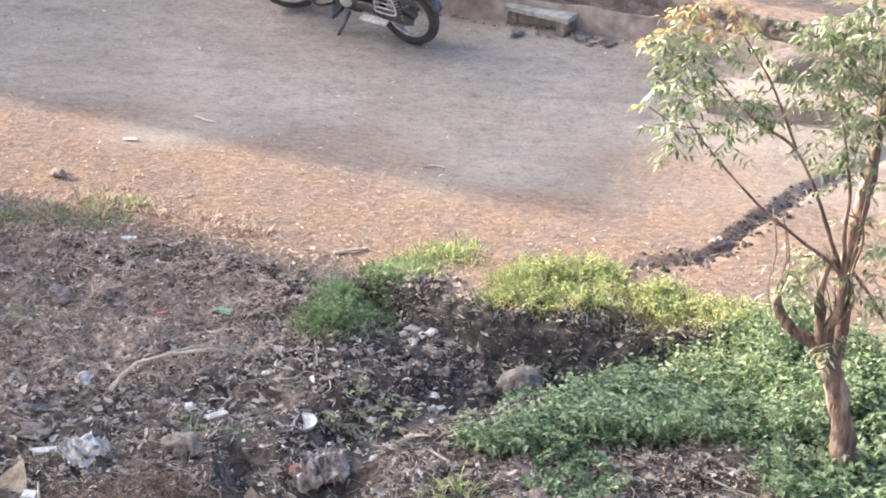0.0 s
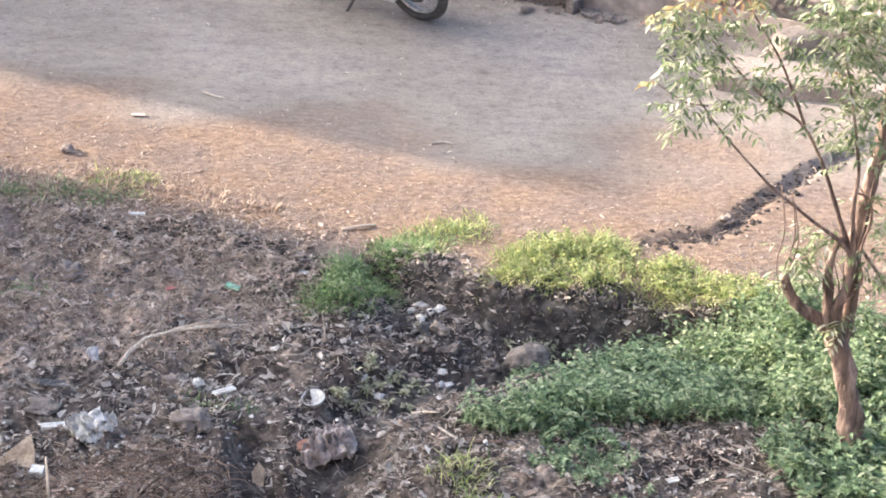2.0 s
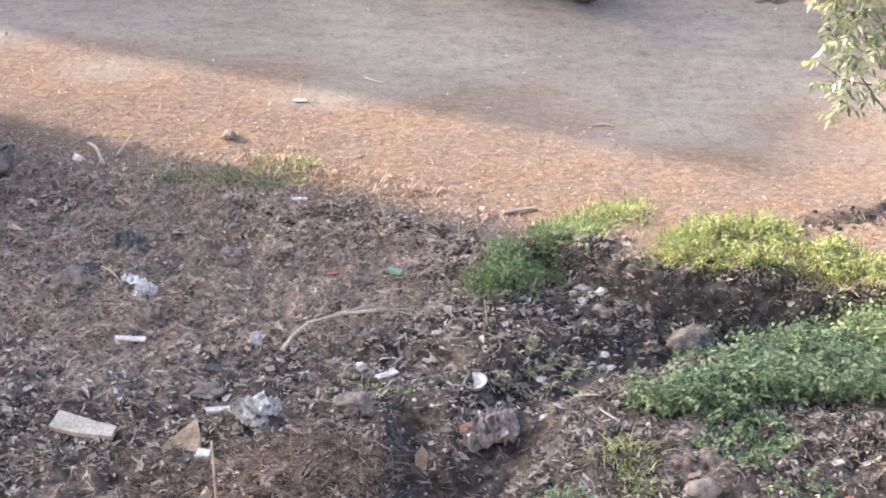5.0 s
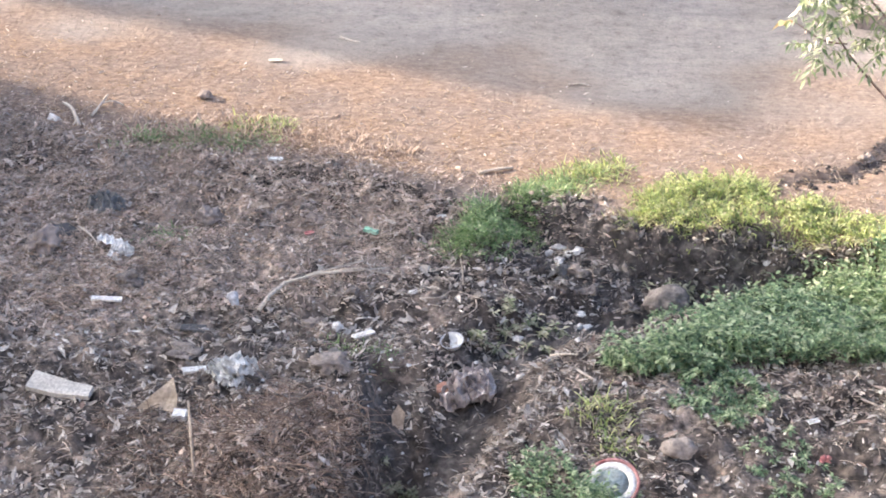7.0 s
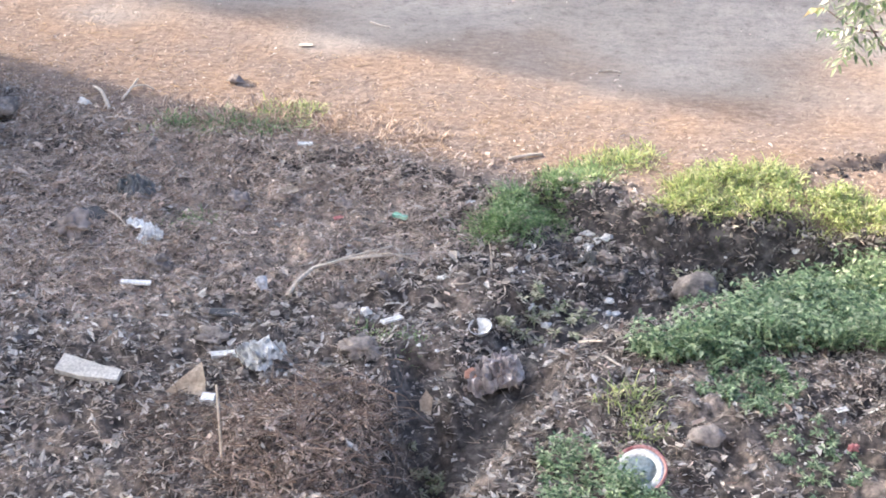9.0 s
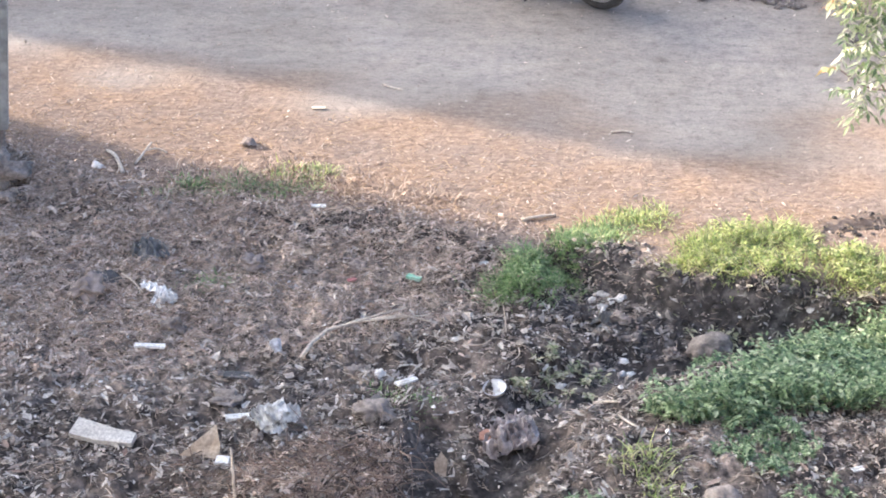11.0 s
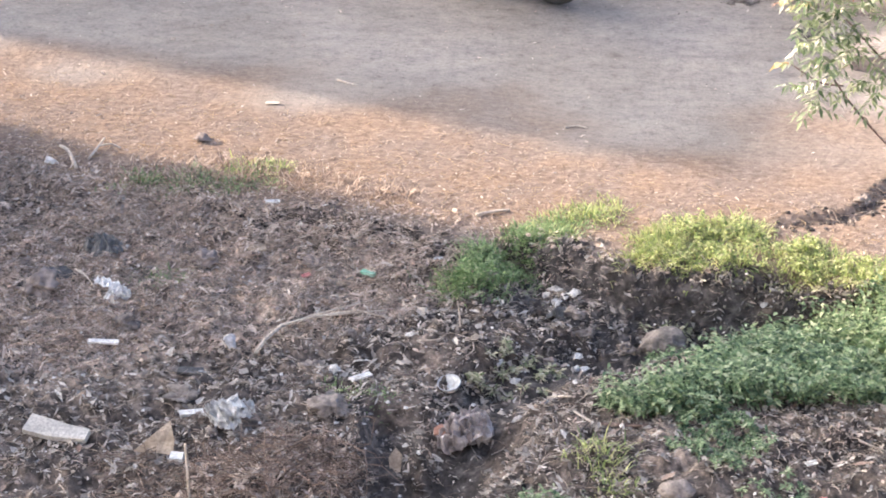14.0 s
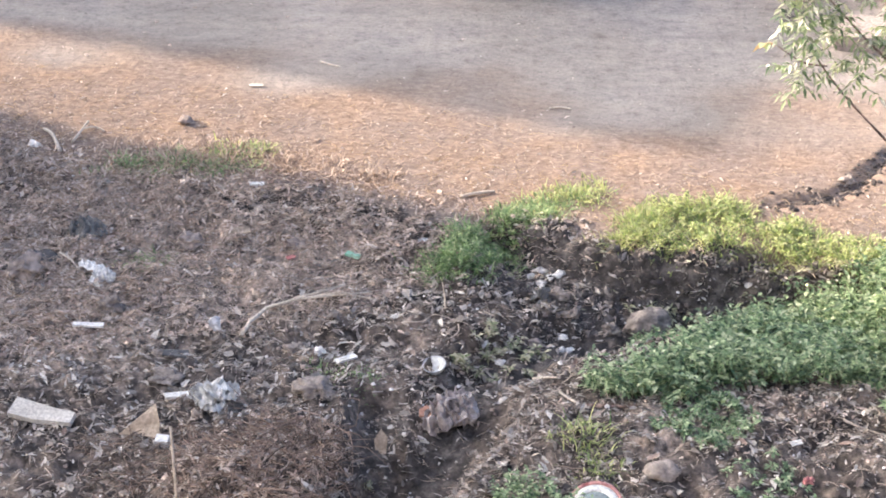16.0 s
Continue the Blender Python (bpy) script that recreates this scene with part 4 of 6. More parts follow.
def build_tree():
    tree = thing("tree", pose(2.42, 11.95, ground_z(2.42, 11.95)), "small lopped tree with sunlit yellow-green leaves", "tree")
    base = Vector(tree.location)

    def limb(name, points, radii, sides=10, rough=0.35, label=""):
        bm = bmesh.new()
        line = smooth_line(points, 5)
        steps = [radii[0] + (radii[-1] - radii[0]) * i / (len(line) - 1) for i in range(len(line))]
        if len(radii) > 2:
            steps = list(np.interp(np.linspace(0, 1, len(line)), np.linspace(0, 1, len(radii)), radii))
        tube(bm, [p - base for p in line], steps, sides, rough)
        return part(name, bm, BARK, tree, label)

    limb("trunk", lift([(2.43, -0.25, 0), (2.39, -0.08, 0), (2.33, 0.14, 0), (2.28, 0.4, 0), (2.22, 0.6, 0), (2.17, 0.74, 0)]), [0.1, 0.078, 0.064, 0.058, 0.062, 0.05], 18, 0.5, "thick red-brown trunk with peeling bark")
    limb("limb", lift([(2.17, 0.7, 0.0), (2.11, 0.77, -0.02), (2.02, 0.84, -0.04), (1.93, 0.93, -0.06), (1.89, 1.0, -0.07), (1.85, 1.1, -0.08)]), [0.046, 0.04, 0.032, 0.028, 0.03], 12, 0.5, "dark sawn-off stub of a limb")
    limb("limb", lift([(2.22, 0.6, 0.02), (2.25, 0.87, 0.03), (2.25, 1.04, 0.03), (2.24, 1.22, 0.03), (2.26, 1.49, 0.03), (2.29, 1.67, 0.04), (2.31, 1.81, 0.05), (2.33, 2.1, 0.05), (2.37, 2.6, 0.08), (2.42, 3.1, 0.1)]), [0.05, 0.046, 0.043, 0.04, 0.038, 0.036, 0.03, 0.018], 14, 0.45, "pale red-brown leading stem")
    limb("limb", lift([(2.14, 0.74, -0.03), (2.12, 0.85, -0.06), (2.11, 0.99, -0.07), (2.09, 1.1, -0.08), (2.1, 1.22, -0.08), (2.14, 1.36, -0.08)]), [0.036, 0.03, 0.026, 0.022, 0.014], 10, 0.5)
    limb("limb", lift([(2.19, 0.76, -0.04), (2.16, 0.9, -0.08), (2.2, 1.05, -0.09), (2.23, 1.21, -0.07)]), [0.03, 0.026, 0.024, 0.02], 10, 0.4)
    limb("branch", lift([(2.23, 1.19, -0.05), (2.14, 1.33, -0.1), (1.96, 1.48, -0.14), (1.86, 1.57, -0.16), (1.74, 1.67, -0.18), (1.63, 1.79, -0.2), (1.4, 2.05, -0.22), (1.22, 2.3, -0.22)]), [0.014, 0.011, 0.009, 0.008, 0.006, 0.004], 8)
    limb("branch", lift([(2.23, 1.19, -0.04), (2.15, 1.38, -0.08), (2.08, 1.57, -0.1), (2.03, 1.7, -0.1), (1.95, 1.88, -0.1), (1.84, 2.05, -0.1), (1.62, 2.2, -0.1), (1.33, 2.5, -0.08)]), [0.017, 0.015, 0.013, 0.011, 0.009, 0.007, 0.004], 8)
    limb("branch", lift([(2.23, 1.19, -0.06), (2.19, 1.45, -0.1), (2.18, 1.63, -0.11), (2.18, 1.8, -0.12), (2.1, 2.2, -0.14), (2.0, 2.6, -0.14)]), [0.016, 0.014, 0.012, 0.01, 0.008, 0.004], 8)
    limb("branch", lift([(2.26, 1.25, 0.02), (2.38, 1.11, -0.05), (2.5, 0.93, -0.1)]), [0.012, 0.009, 0.005], 8)
    limb("branch", lift([(1.87, 2.03, -0.1), (1.7, 2.4, -0.06), (1.5, 2.7, -0.04)]), [0.009, 0.006, 0.004], 8)
    limb("branch", lift([(1.33, 2.18, -0.22), (1.2, 2.2, -0.22), (1.05, 2.3, -0.22)]), [0.005, 0.004, 0.003], 6)
    limb("branch", lift([(2.34, 2.3, 0.05), (2.5, 2.55, 0.0), (2.7, 2.7, 0.0)]), [0.02, 0.014, 0.007], 8)
    limb("vine", lift([(2.16, 0.78, -0.07), (2.16, 0.9, -0.1), (2.23, 1.0, -0.1), (2.29, 1.07, -0.04), (2.26, 1.2, -0.04), (2.27, 1.32, -0.05), (2.3, 1.44, -0.04), (2.28, 1.56, -0.03), (2.2, 1.62, -0.06)]), [0.009, 0.008, 0.008, 0.006], 8, 0.2, "pale twisting vine stem")

    shoots = random.Random(35)
    for k in range(10):
        x, z = shoots.choice(((2.14, 0.8), (2.2, 0.82), (2.24, 1.2), (2.22, 1.0), (2.27, 1.5)))
        dx, top = shoots.uniform(-0.22, 0.12), shoots.uniform(0.2, 0.5)
        limb("shoot", lift([(x, z, -0.04), (x + dx * 0.35, z + top * 0.5, -0.08), (x + dx, z + top, shoots.uniform(-0.2, 0.02))]), [0.006, 0.004, 0.002], 6)
    for x, z, dx in ((1.77, 1.7, 0.06), (1.85, 1.6, -0.05), (1.83, 1.66, 0.02)):
        limb("shoot", lift([(x, z, -0.17), (x + 0.04, z - 0.25, -0.19), (x + dx * 0.3, z - 0.48, -0.17), (x + dx, z - 0.68, -0.16)]), [0.004, 0.003, 0.002], 5, label="thin bare hanging twig")

    def foliage(name, centres, material, seed, label=""):
        rng = random.Random(seed)
        verts, faces = [], []
        for x, z, dy, spread, count in centres:
            for _ in range(round(count * 1.3)):
                p = Vector((x + rng.gauss(0, spread), 11.95 + dy + rng.gauss(0, spread * 0.8), z + 0.05 + rng.gauss(0, spread * 0.8))) - base
                a = rng.uniform(0, 6.28)
                way = Vector((math.cos(a), math.sin(a), rng.uniform(-0.3, 0.35))).normalized()
                reach = rng.uniform(0.1, 0.2)
                n = len(verts)
                tip_at = p + way * reach - Vector((0, 0, reach * 0.25))
                verts += [tuple(p - Vector((0, 0, 0.002))), tuple(p + Vector((0, 0, 0.002))), tuple(tip_at)]
                faces.append((n, n + 1, n + 2))
                pairs = rng.randint(3, 5)
                for k in range(pairs):
                    q = p.lerp(tip_at, (k + 0.6) / pairs)
                    for s in (-1, 1):
                        out = (way.cross(Vector((0, 0, 1))) * s + way * 0.55 + Vector((0, 0, rng.uniform(-1.1, -0.15)))).normalized()
                        leaf(verts, faces, q, out, Vector((rng.gauss(0, 0.5), rng.gauss(0, 0.5), 1)), rng.uniform(0.038, 0.074), rng.uniform(0.007, 0.012))
                leaf(verts, faces, tip_at, way - Vector((0, 0, 0.5)), Vector((0, 0, 1)), 0.065, 0.011)
        return part(name, _mesh(verts, faces), material, tree, label, smooth=False)

    def _mesh(verts, faces):
        bm = bmesh.new()
        made = [bm.verts.new(v) for v in verts]
        for f in faces:
            bm.faces.new([made[i] for i in f])
        return bm

    foliage("crown", [(1.24, 2.62, -0.1, 0.05, 6), (1.14, 2.62, -0.15, 0.035, 4), (1.21, 2.49, -0.2, 0.06, 8), (1.07, 2.5, -0.2, 0.03, 3), (1.31, 2.48, -0.12, 0.07, 12), (1.35, 2.31, -0.15, 0.08, 12), (1.2, 2.35, -0.2, 0.06, 7), (1.17, 2.08, -0.22, 0.04, 4),
                      (1.22, 2.17, -0.22, 0.045, 5), (1.34, 2.09, -0.2, 0.05, 5), (1.49, 2.09, -0.2, 0.05, 6), (1.45, 2.26, -0.15, 0.07, 8), (1.6, 2.28, -0.1, 0.07, 8), (1.67, 2.13, -0.12, 0.05, 5), (1.45, 2.6, -0.06, 0.06, 6), (1.58, 2.5, -0.08, 0.06, 5),
                      (2.01, 2.3, -0.12, 0.08, 14), (1.94, 2.44, -0.12, 0.07, 8), (2.07, 2.42, -0.12, 0.09, 15), (2.2, 2.29, -0.1, 0.08, 13), (2.11, 2.55, -0.1, 0.09, 16), (2.23, 2.53, -0.04, 0.1, 16), (1.98, 2.61, -0.12, 0.07, 9), (2.27, 2.36, -0.02, 0.08, 11),
                      (2.11, 2.06, -0.1, 0.05, 6), (2.25, 2.11, -0.04, 0.06, 7), (1.98, 2.06, -0.1, 0.04, 4), (2.06, 2.73, -0.1, 0.09, 14), (2.21, 2.72, -0.05, 0.1, 16), (2.16, 1.92, -0.1, 0.05, 7), (2.12, 1.84, -0.1, 0.05, 6), (2.3, 2.85, 0.05, 0.12, 16),
                      (1.91, 1.17, -0.05, 0.045, 6), (2.02, 1.21, -0.05, 0.05, 7), (1.97, 1.08, -0.05, 0.045, 5), (2.07, 1.31, -0.06, 0.045, 5), (2.36, 1.37, -0.04, 0.06, 9), (2.38, 1.2, -0.05, 0.06, 8), (2.31, 1.5, -0.04, 0.04, 4), (2.18, 0.76, -0.09, 0.035, 6),
                      (2.31, 1.07, -0.06, 0.035, 3), (2.4, 1.0, -0.08, 0.05, 5), (2.6, 2.7, 0.0, 0.15, 22), (2.45, 3.05, 0.08, 0.18, 30), (2.5, 2.2, 0.0, 0.1, 10), (2.45, 1.7, 0.0, 0.08, 8)], LEAVES, 31)
    foliage("crown", [(1.29, 2.75, -0.08, 0.045, 5), (1.39, 2.78, -0.05, 0.05, 6), (1.22, 2.66, -0.12, 0.035, 4), (1.12, 2.63, -0.16, 0.025, 2), (1.5, 2.72, -0.05, 0.05, 3), (1.05, 2.3, -0.22, 0.02, 1), (1.9, 2.35, -0.12, 0.03, 1)], RUSSET, 32, "sunlit russet and yellow young leaves")
    return tree


build_tree()

# ---- parked motorcycle ----
RUBBER = surface("tyre_rubber", [(0.04, 0.039, 0.038), (0.085, 0.081, 0.077)], 0.85, 20, 120, 0.4, 0.004)
CHROME = surface("chromed_steel", [(0.4, 0.395, 0.39), (0.6, 0.595, 0.585)], 0.35, 20, 60, 0.05, 0.001, metal=0.8)
ALLOY = surface("dusty_alloy", [(0.5, 0.5, 0.485), (0.72, 0.715, 0.7)], 0.5, 20, 60, 0.2, 0.002, metal=0.35)
BLACK_PAINT = surface("black_paint", [(0.04, 0.04, 0.042), (0.075, 0.073, 0.073)], 0.3, 10, 60, 0.0, coat=0.4)
NAVY_PAINT = surface("navy_paint", [(0.022, 0.03, 0.042), (0.04, 0.052, 0.066)], 0.22, 10, 60, 0.0, coat=1.0)
# seat grey is raised to carry the sky's sheen in its colour
VINYL = surface("sky_sheen_seat_vinyl", [(0.24, 0.25, 0.255), (0.36, 0.37, 0.375)], 0.25, 12, 160, 0.15, 0.002)
DARK_METAL = surface("dark_engine_metal", [(0.09, 0.087, 0.083), (0.16, 0.153, 0.147)], 0.55, 20, 60, 0.3, 0.003, metal=0.5)
RED_LENS = surface("red_lens", [(0.2, 0.02, 0.035), (0.3, 0.04, 0.05)], 0.2, 10, 40, 0.0, coat=0.5)
AMBER = surface("amber_lens", [(0.34, 0.2, 0.12), (0.42, 0.27, 0.17)], 0.25, 10, 40, 0.0)
WHITE_PAINT = surface("white_paint", [(0.66, 0.65, 0.64), (0.78, 0.77, 0.76)], 0.4, 10, 60, 0.0)
GLASSY = surface("clear_lens", [(0.45, 0.46, 0.48), (0.6, 0.61, 0.62)], 0.1, 10, 40, 0.0, coat=0.8)
INK = surface("dark_ink", [(0.02, 0.02, 0.022), (0.035, 0.035, 0.04)], 0.6, 10, 40, 0.0)


def loft(bm, sections, sides=16, power=2.6):
    """A rounded body through sections (x, half width, low z, high z)."""
    rings = []
    for x, w, low, high in sections:
        ring = []
        for k in range(sides):
            a = 2 * math.pi * k / sides
            c, s = math.cos(a), math.sin(a)
            ring.append(bm.verts.new((x, w * math.copysign(abs(c) ** (2 / power), c), (low + high) / 2 + (high - low) / 2 * math.copysign(abs(s) ** (2 / power), s))))
        rings.append(ring)
    for a, b in zip(rings, rings[1:]):
        for k in range(sides):
            bm.faces.new((a[k], a[(k + 1) % sides], b[(k + 1) % sides], b[k]))
    bm.faces.new(rings[0][::-1])
    bm.faces.new(rings[-1])
    bmesh.ops.recalc_face_normals(bm, faces=bm.faces)
    return bm


def ring_body(bm, radius, profile, m, sides=40, start=0.0, stop=360.0):
    """A profile of (outward, sideways) carried round the y axis at a radius."""
    whole = stop - start >= 360
    n = sides if whole else sides + 1
    rings = []
    for k in range(n):
        a = radians(start + (stop - start) * k / sides)
        rings.append([bm.verts.new(m @ Vector(((radius + o) * math.cos(a), s, (radius + o) * math.sin(a)))) for o, s in profile])
    for k in range(n if whole else n - 1):
        a, b = rings[k], rings[(k + 1) % n]
        for i in range(len(profile)):
            j = (i + 1) % len(profile)
            bm.faces.new((a[i], a[j], b[j], b[i]))
    if not whole:
        bm.faces.new(rings[0])
        bm.faces.new(rings[-1][::-1])
    bmesh.ops.recalc_face_normals(bm, faces=bm.faces)
    return bm


def wheel(name, parent, m, radius, tyre_w, drum):
    bm = bmesh.new()
    lathe(bm, [(0.0, -0.05), (drum * 0.7, -0.05), (drum, -0.035), (drum, 0.035), (drum * 0.6, 0.05), (0.02, 0.055), (0.0, 0.055)][1:-1], 24, m @ pose(0, 0, 0, 90, 0, 0))
    hub = part(name, bm, DARK_METAL, parent, "spoked wheel with dark hub")
    bm = bmesh.new()
    w = tyre_w / 2
    ring_body(bm, radius - tyre_w * 0.8, [(0, -w * 0.6), (tyre_w * 0.35, -w), (tyre_w * 0.62, -w * 0.8), (tyre_w * 0.8, 0), (tyre_w * 0.62, w * 0.8), (tyre_w * 0.35, w), (0, w * 0.6)], m, 48)
    part("tyre", bm, RUBBER, hub, "black rubber tyre")
    bm = bmesh.new()
    ring_body(bm, radius - tyre_w * 0.8 - 0.022, [(0, -0.012), (0.006, -0.028), (0.03, -0.03), (0.02, 0), (0.03, 0.03), (0.006, 0.028), (0, 0.012)], m, 48)
    part("rim", bm, CHROME, hub, "chromed rim")
    bm = bmesh.new()
    for k in range(36):
        a, b = radians(k * 10), radians(k * 10 + (22 if k % 2 else -22))
        s = 0.03 if k % 4 < 2 else -0.03
        r = radius - tyre_w * 0.8 - 0.015
        tube(bm, [m @ Vector((drum * math.cos(b), s, drum * math.sin(b))), m @ Vector((r * math.cos(a), 0, r * math.sin(a)))], 0.0017, 4)
    part("spokes", bm, CHROME, hub)
    return hub


def build_motorcycle(m):
    bike = thing("motorcycle", m, "black and navy motorcycle parked on its side stand", "motorcycle")
    R = 0.295
    rear, front = Vector((-0.58, 0, R)), Vector((0.625, 0, R))
    head = Vector((0.385, 0, 0.84))
    axis = (head - front).normalized()
    steer = Matrix.Translation(head) @ Matrix.Rotation(radians(30), 4, axis) @ Matrix.Translation(-head)

    def tubes(name, lines, radius, material, label="", m=Matrix(), sides=8):
        bm = bmesh.new()
        for line in lines:
            tube(bm, [m @ p for p in smooth_line(line, 5)], radius, sides)
        return part(name, bm, material, bike, label)

    wheel("rear_wheel", bike, Matrix.Translation(rear), R, 0.1, 0.07)
    wheel("front_wheel", bike, steer @ Matrix.Translation(front), R, 0.09, 0.06)
    # front end, turned to its left
    for s in (-1, 1):
        bm = bmesh.new()
        tube(bm, [steer @ (front + Vector((0, s * 0.085, 0))), steer @ (front + axis * 0.3 + Vector((0, s * 0.085, 0)))], [0.026, 0.026], 12)
        fork = part("fork_leg", bm, ALLOY, bike, "silver fork leg")
        bm = bmesh.new()
        tube(bm, [steer @ (front + axis * 0.28 + Vector((0, s * 0.085, 0))), steer @ (front + axis * 0.63 + Vector((0, s * 0.085, 0)))], [0.016, 0.016], 12)
        part("stanchion", bm, CHROME, fork)
    bm = bmesh.new()
    ring_body(bm, R + 0.02, [(0.006, -0.052), (0.02, -0.03), (0.024, 0), (0.02, 0.03), (0.006, 0.052), (0.0, 0.05), (0.012, 0.0), (0.0, -0.05)], steer @ Matrix.Translation(front), 24, 62, 165)
    part("front_mudguard", bm, BLACK_PAINT, bike, "black front mudguard")
    bm = bmesh.new()
    hm = steer @ Matrix.Translation((0.5, 0, 0.86))
    loft(bm, [(-0.1, 0.06, -0.05, 0.1), (-0.04, 0.1, -0.1, 0.14), (0.05, 0.1, -0.11, 0.12), (0.1, 0.08, -0.09, 0.08)])
    bmesh.ops.transform(bm, matrix=hm, verts=bm.verts)
    lamp = part("headlight", bm, BLACK_PAINT, bike, "black headlight cowl")
    bm = bmesh.new()
    lathe(bm, [(0.085, 0.0), (0.075, 0.02), (0.045, 0.034), (0.01, 0.04)], 24, hm @ pose(0.095, 0, -0.01, 0, 90, 0))
    part("lens", bm, GLASSY, lamp, "clear round lens")
    bm = bmesh.new()
    loft(bm, [(-0.03, 0.05, 0.12, 0.19), (0.03, 0.075, 0.1, 0.22), (0.09, 0.06, 0.09, 0.16)])
    bmesh.ops.transform(bm, matrix=hm, verts=bm.verts)
    part("fly_screen", bm, INK, lamp)
    bar = [(0.33, -0.36, 1.0), (0.36, -0.26, 1.04), (0.4, -0.12, 0.97), (0.4, 0, 0.94), (0.4, 0.12, 0.97), (0.36, 0.26, 1.04), (0.33, 0.36, 1.0)]
    handlebar = tubes("handlebar", [bar], 0.011, BLACK_PAINT, "black handlebar", steer)
    for s in (-1, 1):
        bm = bmesh.new()
        tube(bm, [steer @ Vector((0.352, s * 0.24, 1.03)), steer @ Vector((0.32, s * 0.38, 0.995))], [0.018, 0.017], 10)
        part("grip", bm, RUBBER, handlebar)
        bm = bmesh.new()
        tube(bm, [steer @ Vector((0.38, s * 0.22, 1.05)), steer @ Vector((0.4, s * 0.28, 1.17))], 0.005, 6)
        lump(bm, (0.03, 0.11, 0.07), 3, 0.02, 2)
        bmesh.ops.transform(bm, matrix=steer @ pose(0.4, s * 0.29, 1.15), verts=bm.verts[-42:])
        part("mirror", bm, BLACK_PAINT, handlebar, "black rear-view mirror")
        bm = bmesh.new()
        tube(bm, [steer @ Vector((0.47, s * 0.1, 0.82)), steer @ Vector((0.48, s * 0.19, 0.82))], [0.008, 0.03], 10)
        part("indicator", bm, AMBER, bike, "amber indicator lamp")
    # frame and engine
    tubes("frame", [[(0.36, 0, 0.86), (0.1, 0, 0.8), (-0.2, 0, 0.72), (-0.62, 0.06, 0.78)], [(0.38, 0, 0.8), (0.28, 0.02, 0.5), (0.2, 0.03, 0.28), (-0.1, 0.06, 0.24), (-0.2, 0.07, 0.36), (-0.25, 0.06, 0.7)],
                    [(0.28, -0.02, 0.5), (0.2, -0.03, 0.28), (-0.1, -0.06, 0.24), (-0.2, -0.07, 0.36), (-0.25, -0.06, 0.7)], [(-0.2, 0.08, 0.33), (-0.63, 0.085, 0.295)], [(-0.2, -0.08, 0.33), (-0.63, -0.085, 0.295)]], 0.016, BLACK_PAINT, "black tubular frame")
    bm = bmesh.new()
    loft(bm, [(-0.17, 0.1, 0.3, 0.46), (-0.1, 0.12, 0.25, 0.48), (0.08, 0.12, 0.24, 0.46), (0.16, 0.09, 0.27, 0.4)])
    engine = part("engine", bm, DARK_METAL, bike, "dusty grey engine")
    bm = bmesh.new()
    lathe(bm, [(0.05, -0.03), (0.058, 0.0), (0.054, 0.025), (0.03, 0.035)], 20, pose(-0.03, 0.115, 0.36, -90, 0, 0))
    part("engine_cover", bm, ALLOY, engine, "dusty alloy cover")
    bm = bmesh.new()
    box(bm, (0.12, 0.12, 0.25), pose(0.155, 0, 0.55, 0, -14, 0), 0.01)
    part("cylinder", bm, ALLOY, engine, "finned cylinder")
    for k in range(8):
        bm = bmesh.new()
        box(bm, (0.17, 0.17, 0.012), pose(0.13 + k * 0.008, 0, 0.45 + k * 0.026, 0, -14, 0), 0.004)
        part("fin", bm, ALLOY, engine)
    tubes("exhaust_pipe", [[(0.2, -0.03, 0.5), (0.3, -0.08, 0.4), (0.22, -0.13, 0.24), (-0.1, -0.16, 0.24)]], 0.018, CHROME)
    bm = bmesh.new()
    tube(bm, [(-0.08, -0.16, 0.24), (-0.16, -0.16, 0.25), (-0.7, -0.16, 0.36), (-0.76, -0.16, 0.375)], [0.022, 0.045, 0.048, 0.03], 14)
    part("silencer", bm, CHROME, bike, "chromed silencer")
    tubes("engine_guard", [[(0.3, 0.03, 0.55), (0.33, 0.14, 0.52), (0.3, 0.22, 0.42), (0.2, 0.22, 0.32), (0.14, 0.06, 0.26)], [(0.3, -0.03, 0.55), (0.33, -0.14, 0.52), (0.3, -0.22, 0.42), (0.2, -0.22, 0.32), (0.14, -0.06, 0.26)]], 0.013, BLACK_PAINT, "black tubular crash guard")
    # bodywork
    bm = bmesh.new()
    loft(bm, [(-0.12, 0.075, 0.77, 0.83), (-0.05, 0.115, 0.73, 0.91), (0.1, 0.14, 0.7, 0.97), (0.24, 0.135, 0.7, 0.985), (0.33, 0.1, 0.74, 0.96), (0.38, 0.05, 0.8, 0.92)], 20, 2.8)
    tank = part("fuel_tank", bm, NAVY_PAINT, bike, "navy blue fuel tank")
    bm = bmesh.new()
    lathe(bm, [(0.035, 0.0), (0.035, 0.012), (0.025, 0.016)], 18, pose(0.16, 0, 0.97))
    part("filler_cap", bm, CHROME, tank, "chromed filler cap")
    bm = bmesh.new()
    loft(bm, [(-0.68, 0.085, 0.83, 0.885), (-0.62, 0.11, 0.81, 0.9), (-0.45, 0.125, 0.78, 0.9), (-0.25, 0.12, 0.765, 0.87), (-0.1, 0.1, 0.765, 0.875), (-0.03, 0.07, 0.79, 0.88)], 20, 3.4)
    part("seat", bm, VINYL, bike, "shiny dark grey seat")
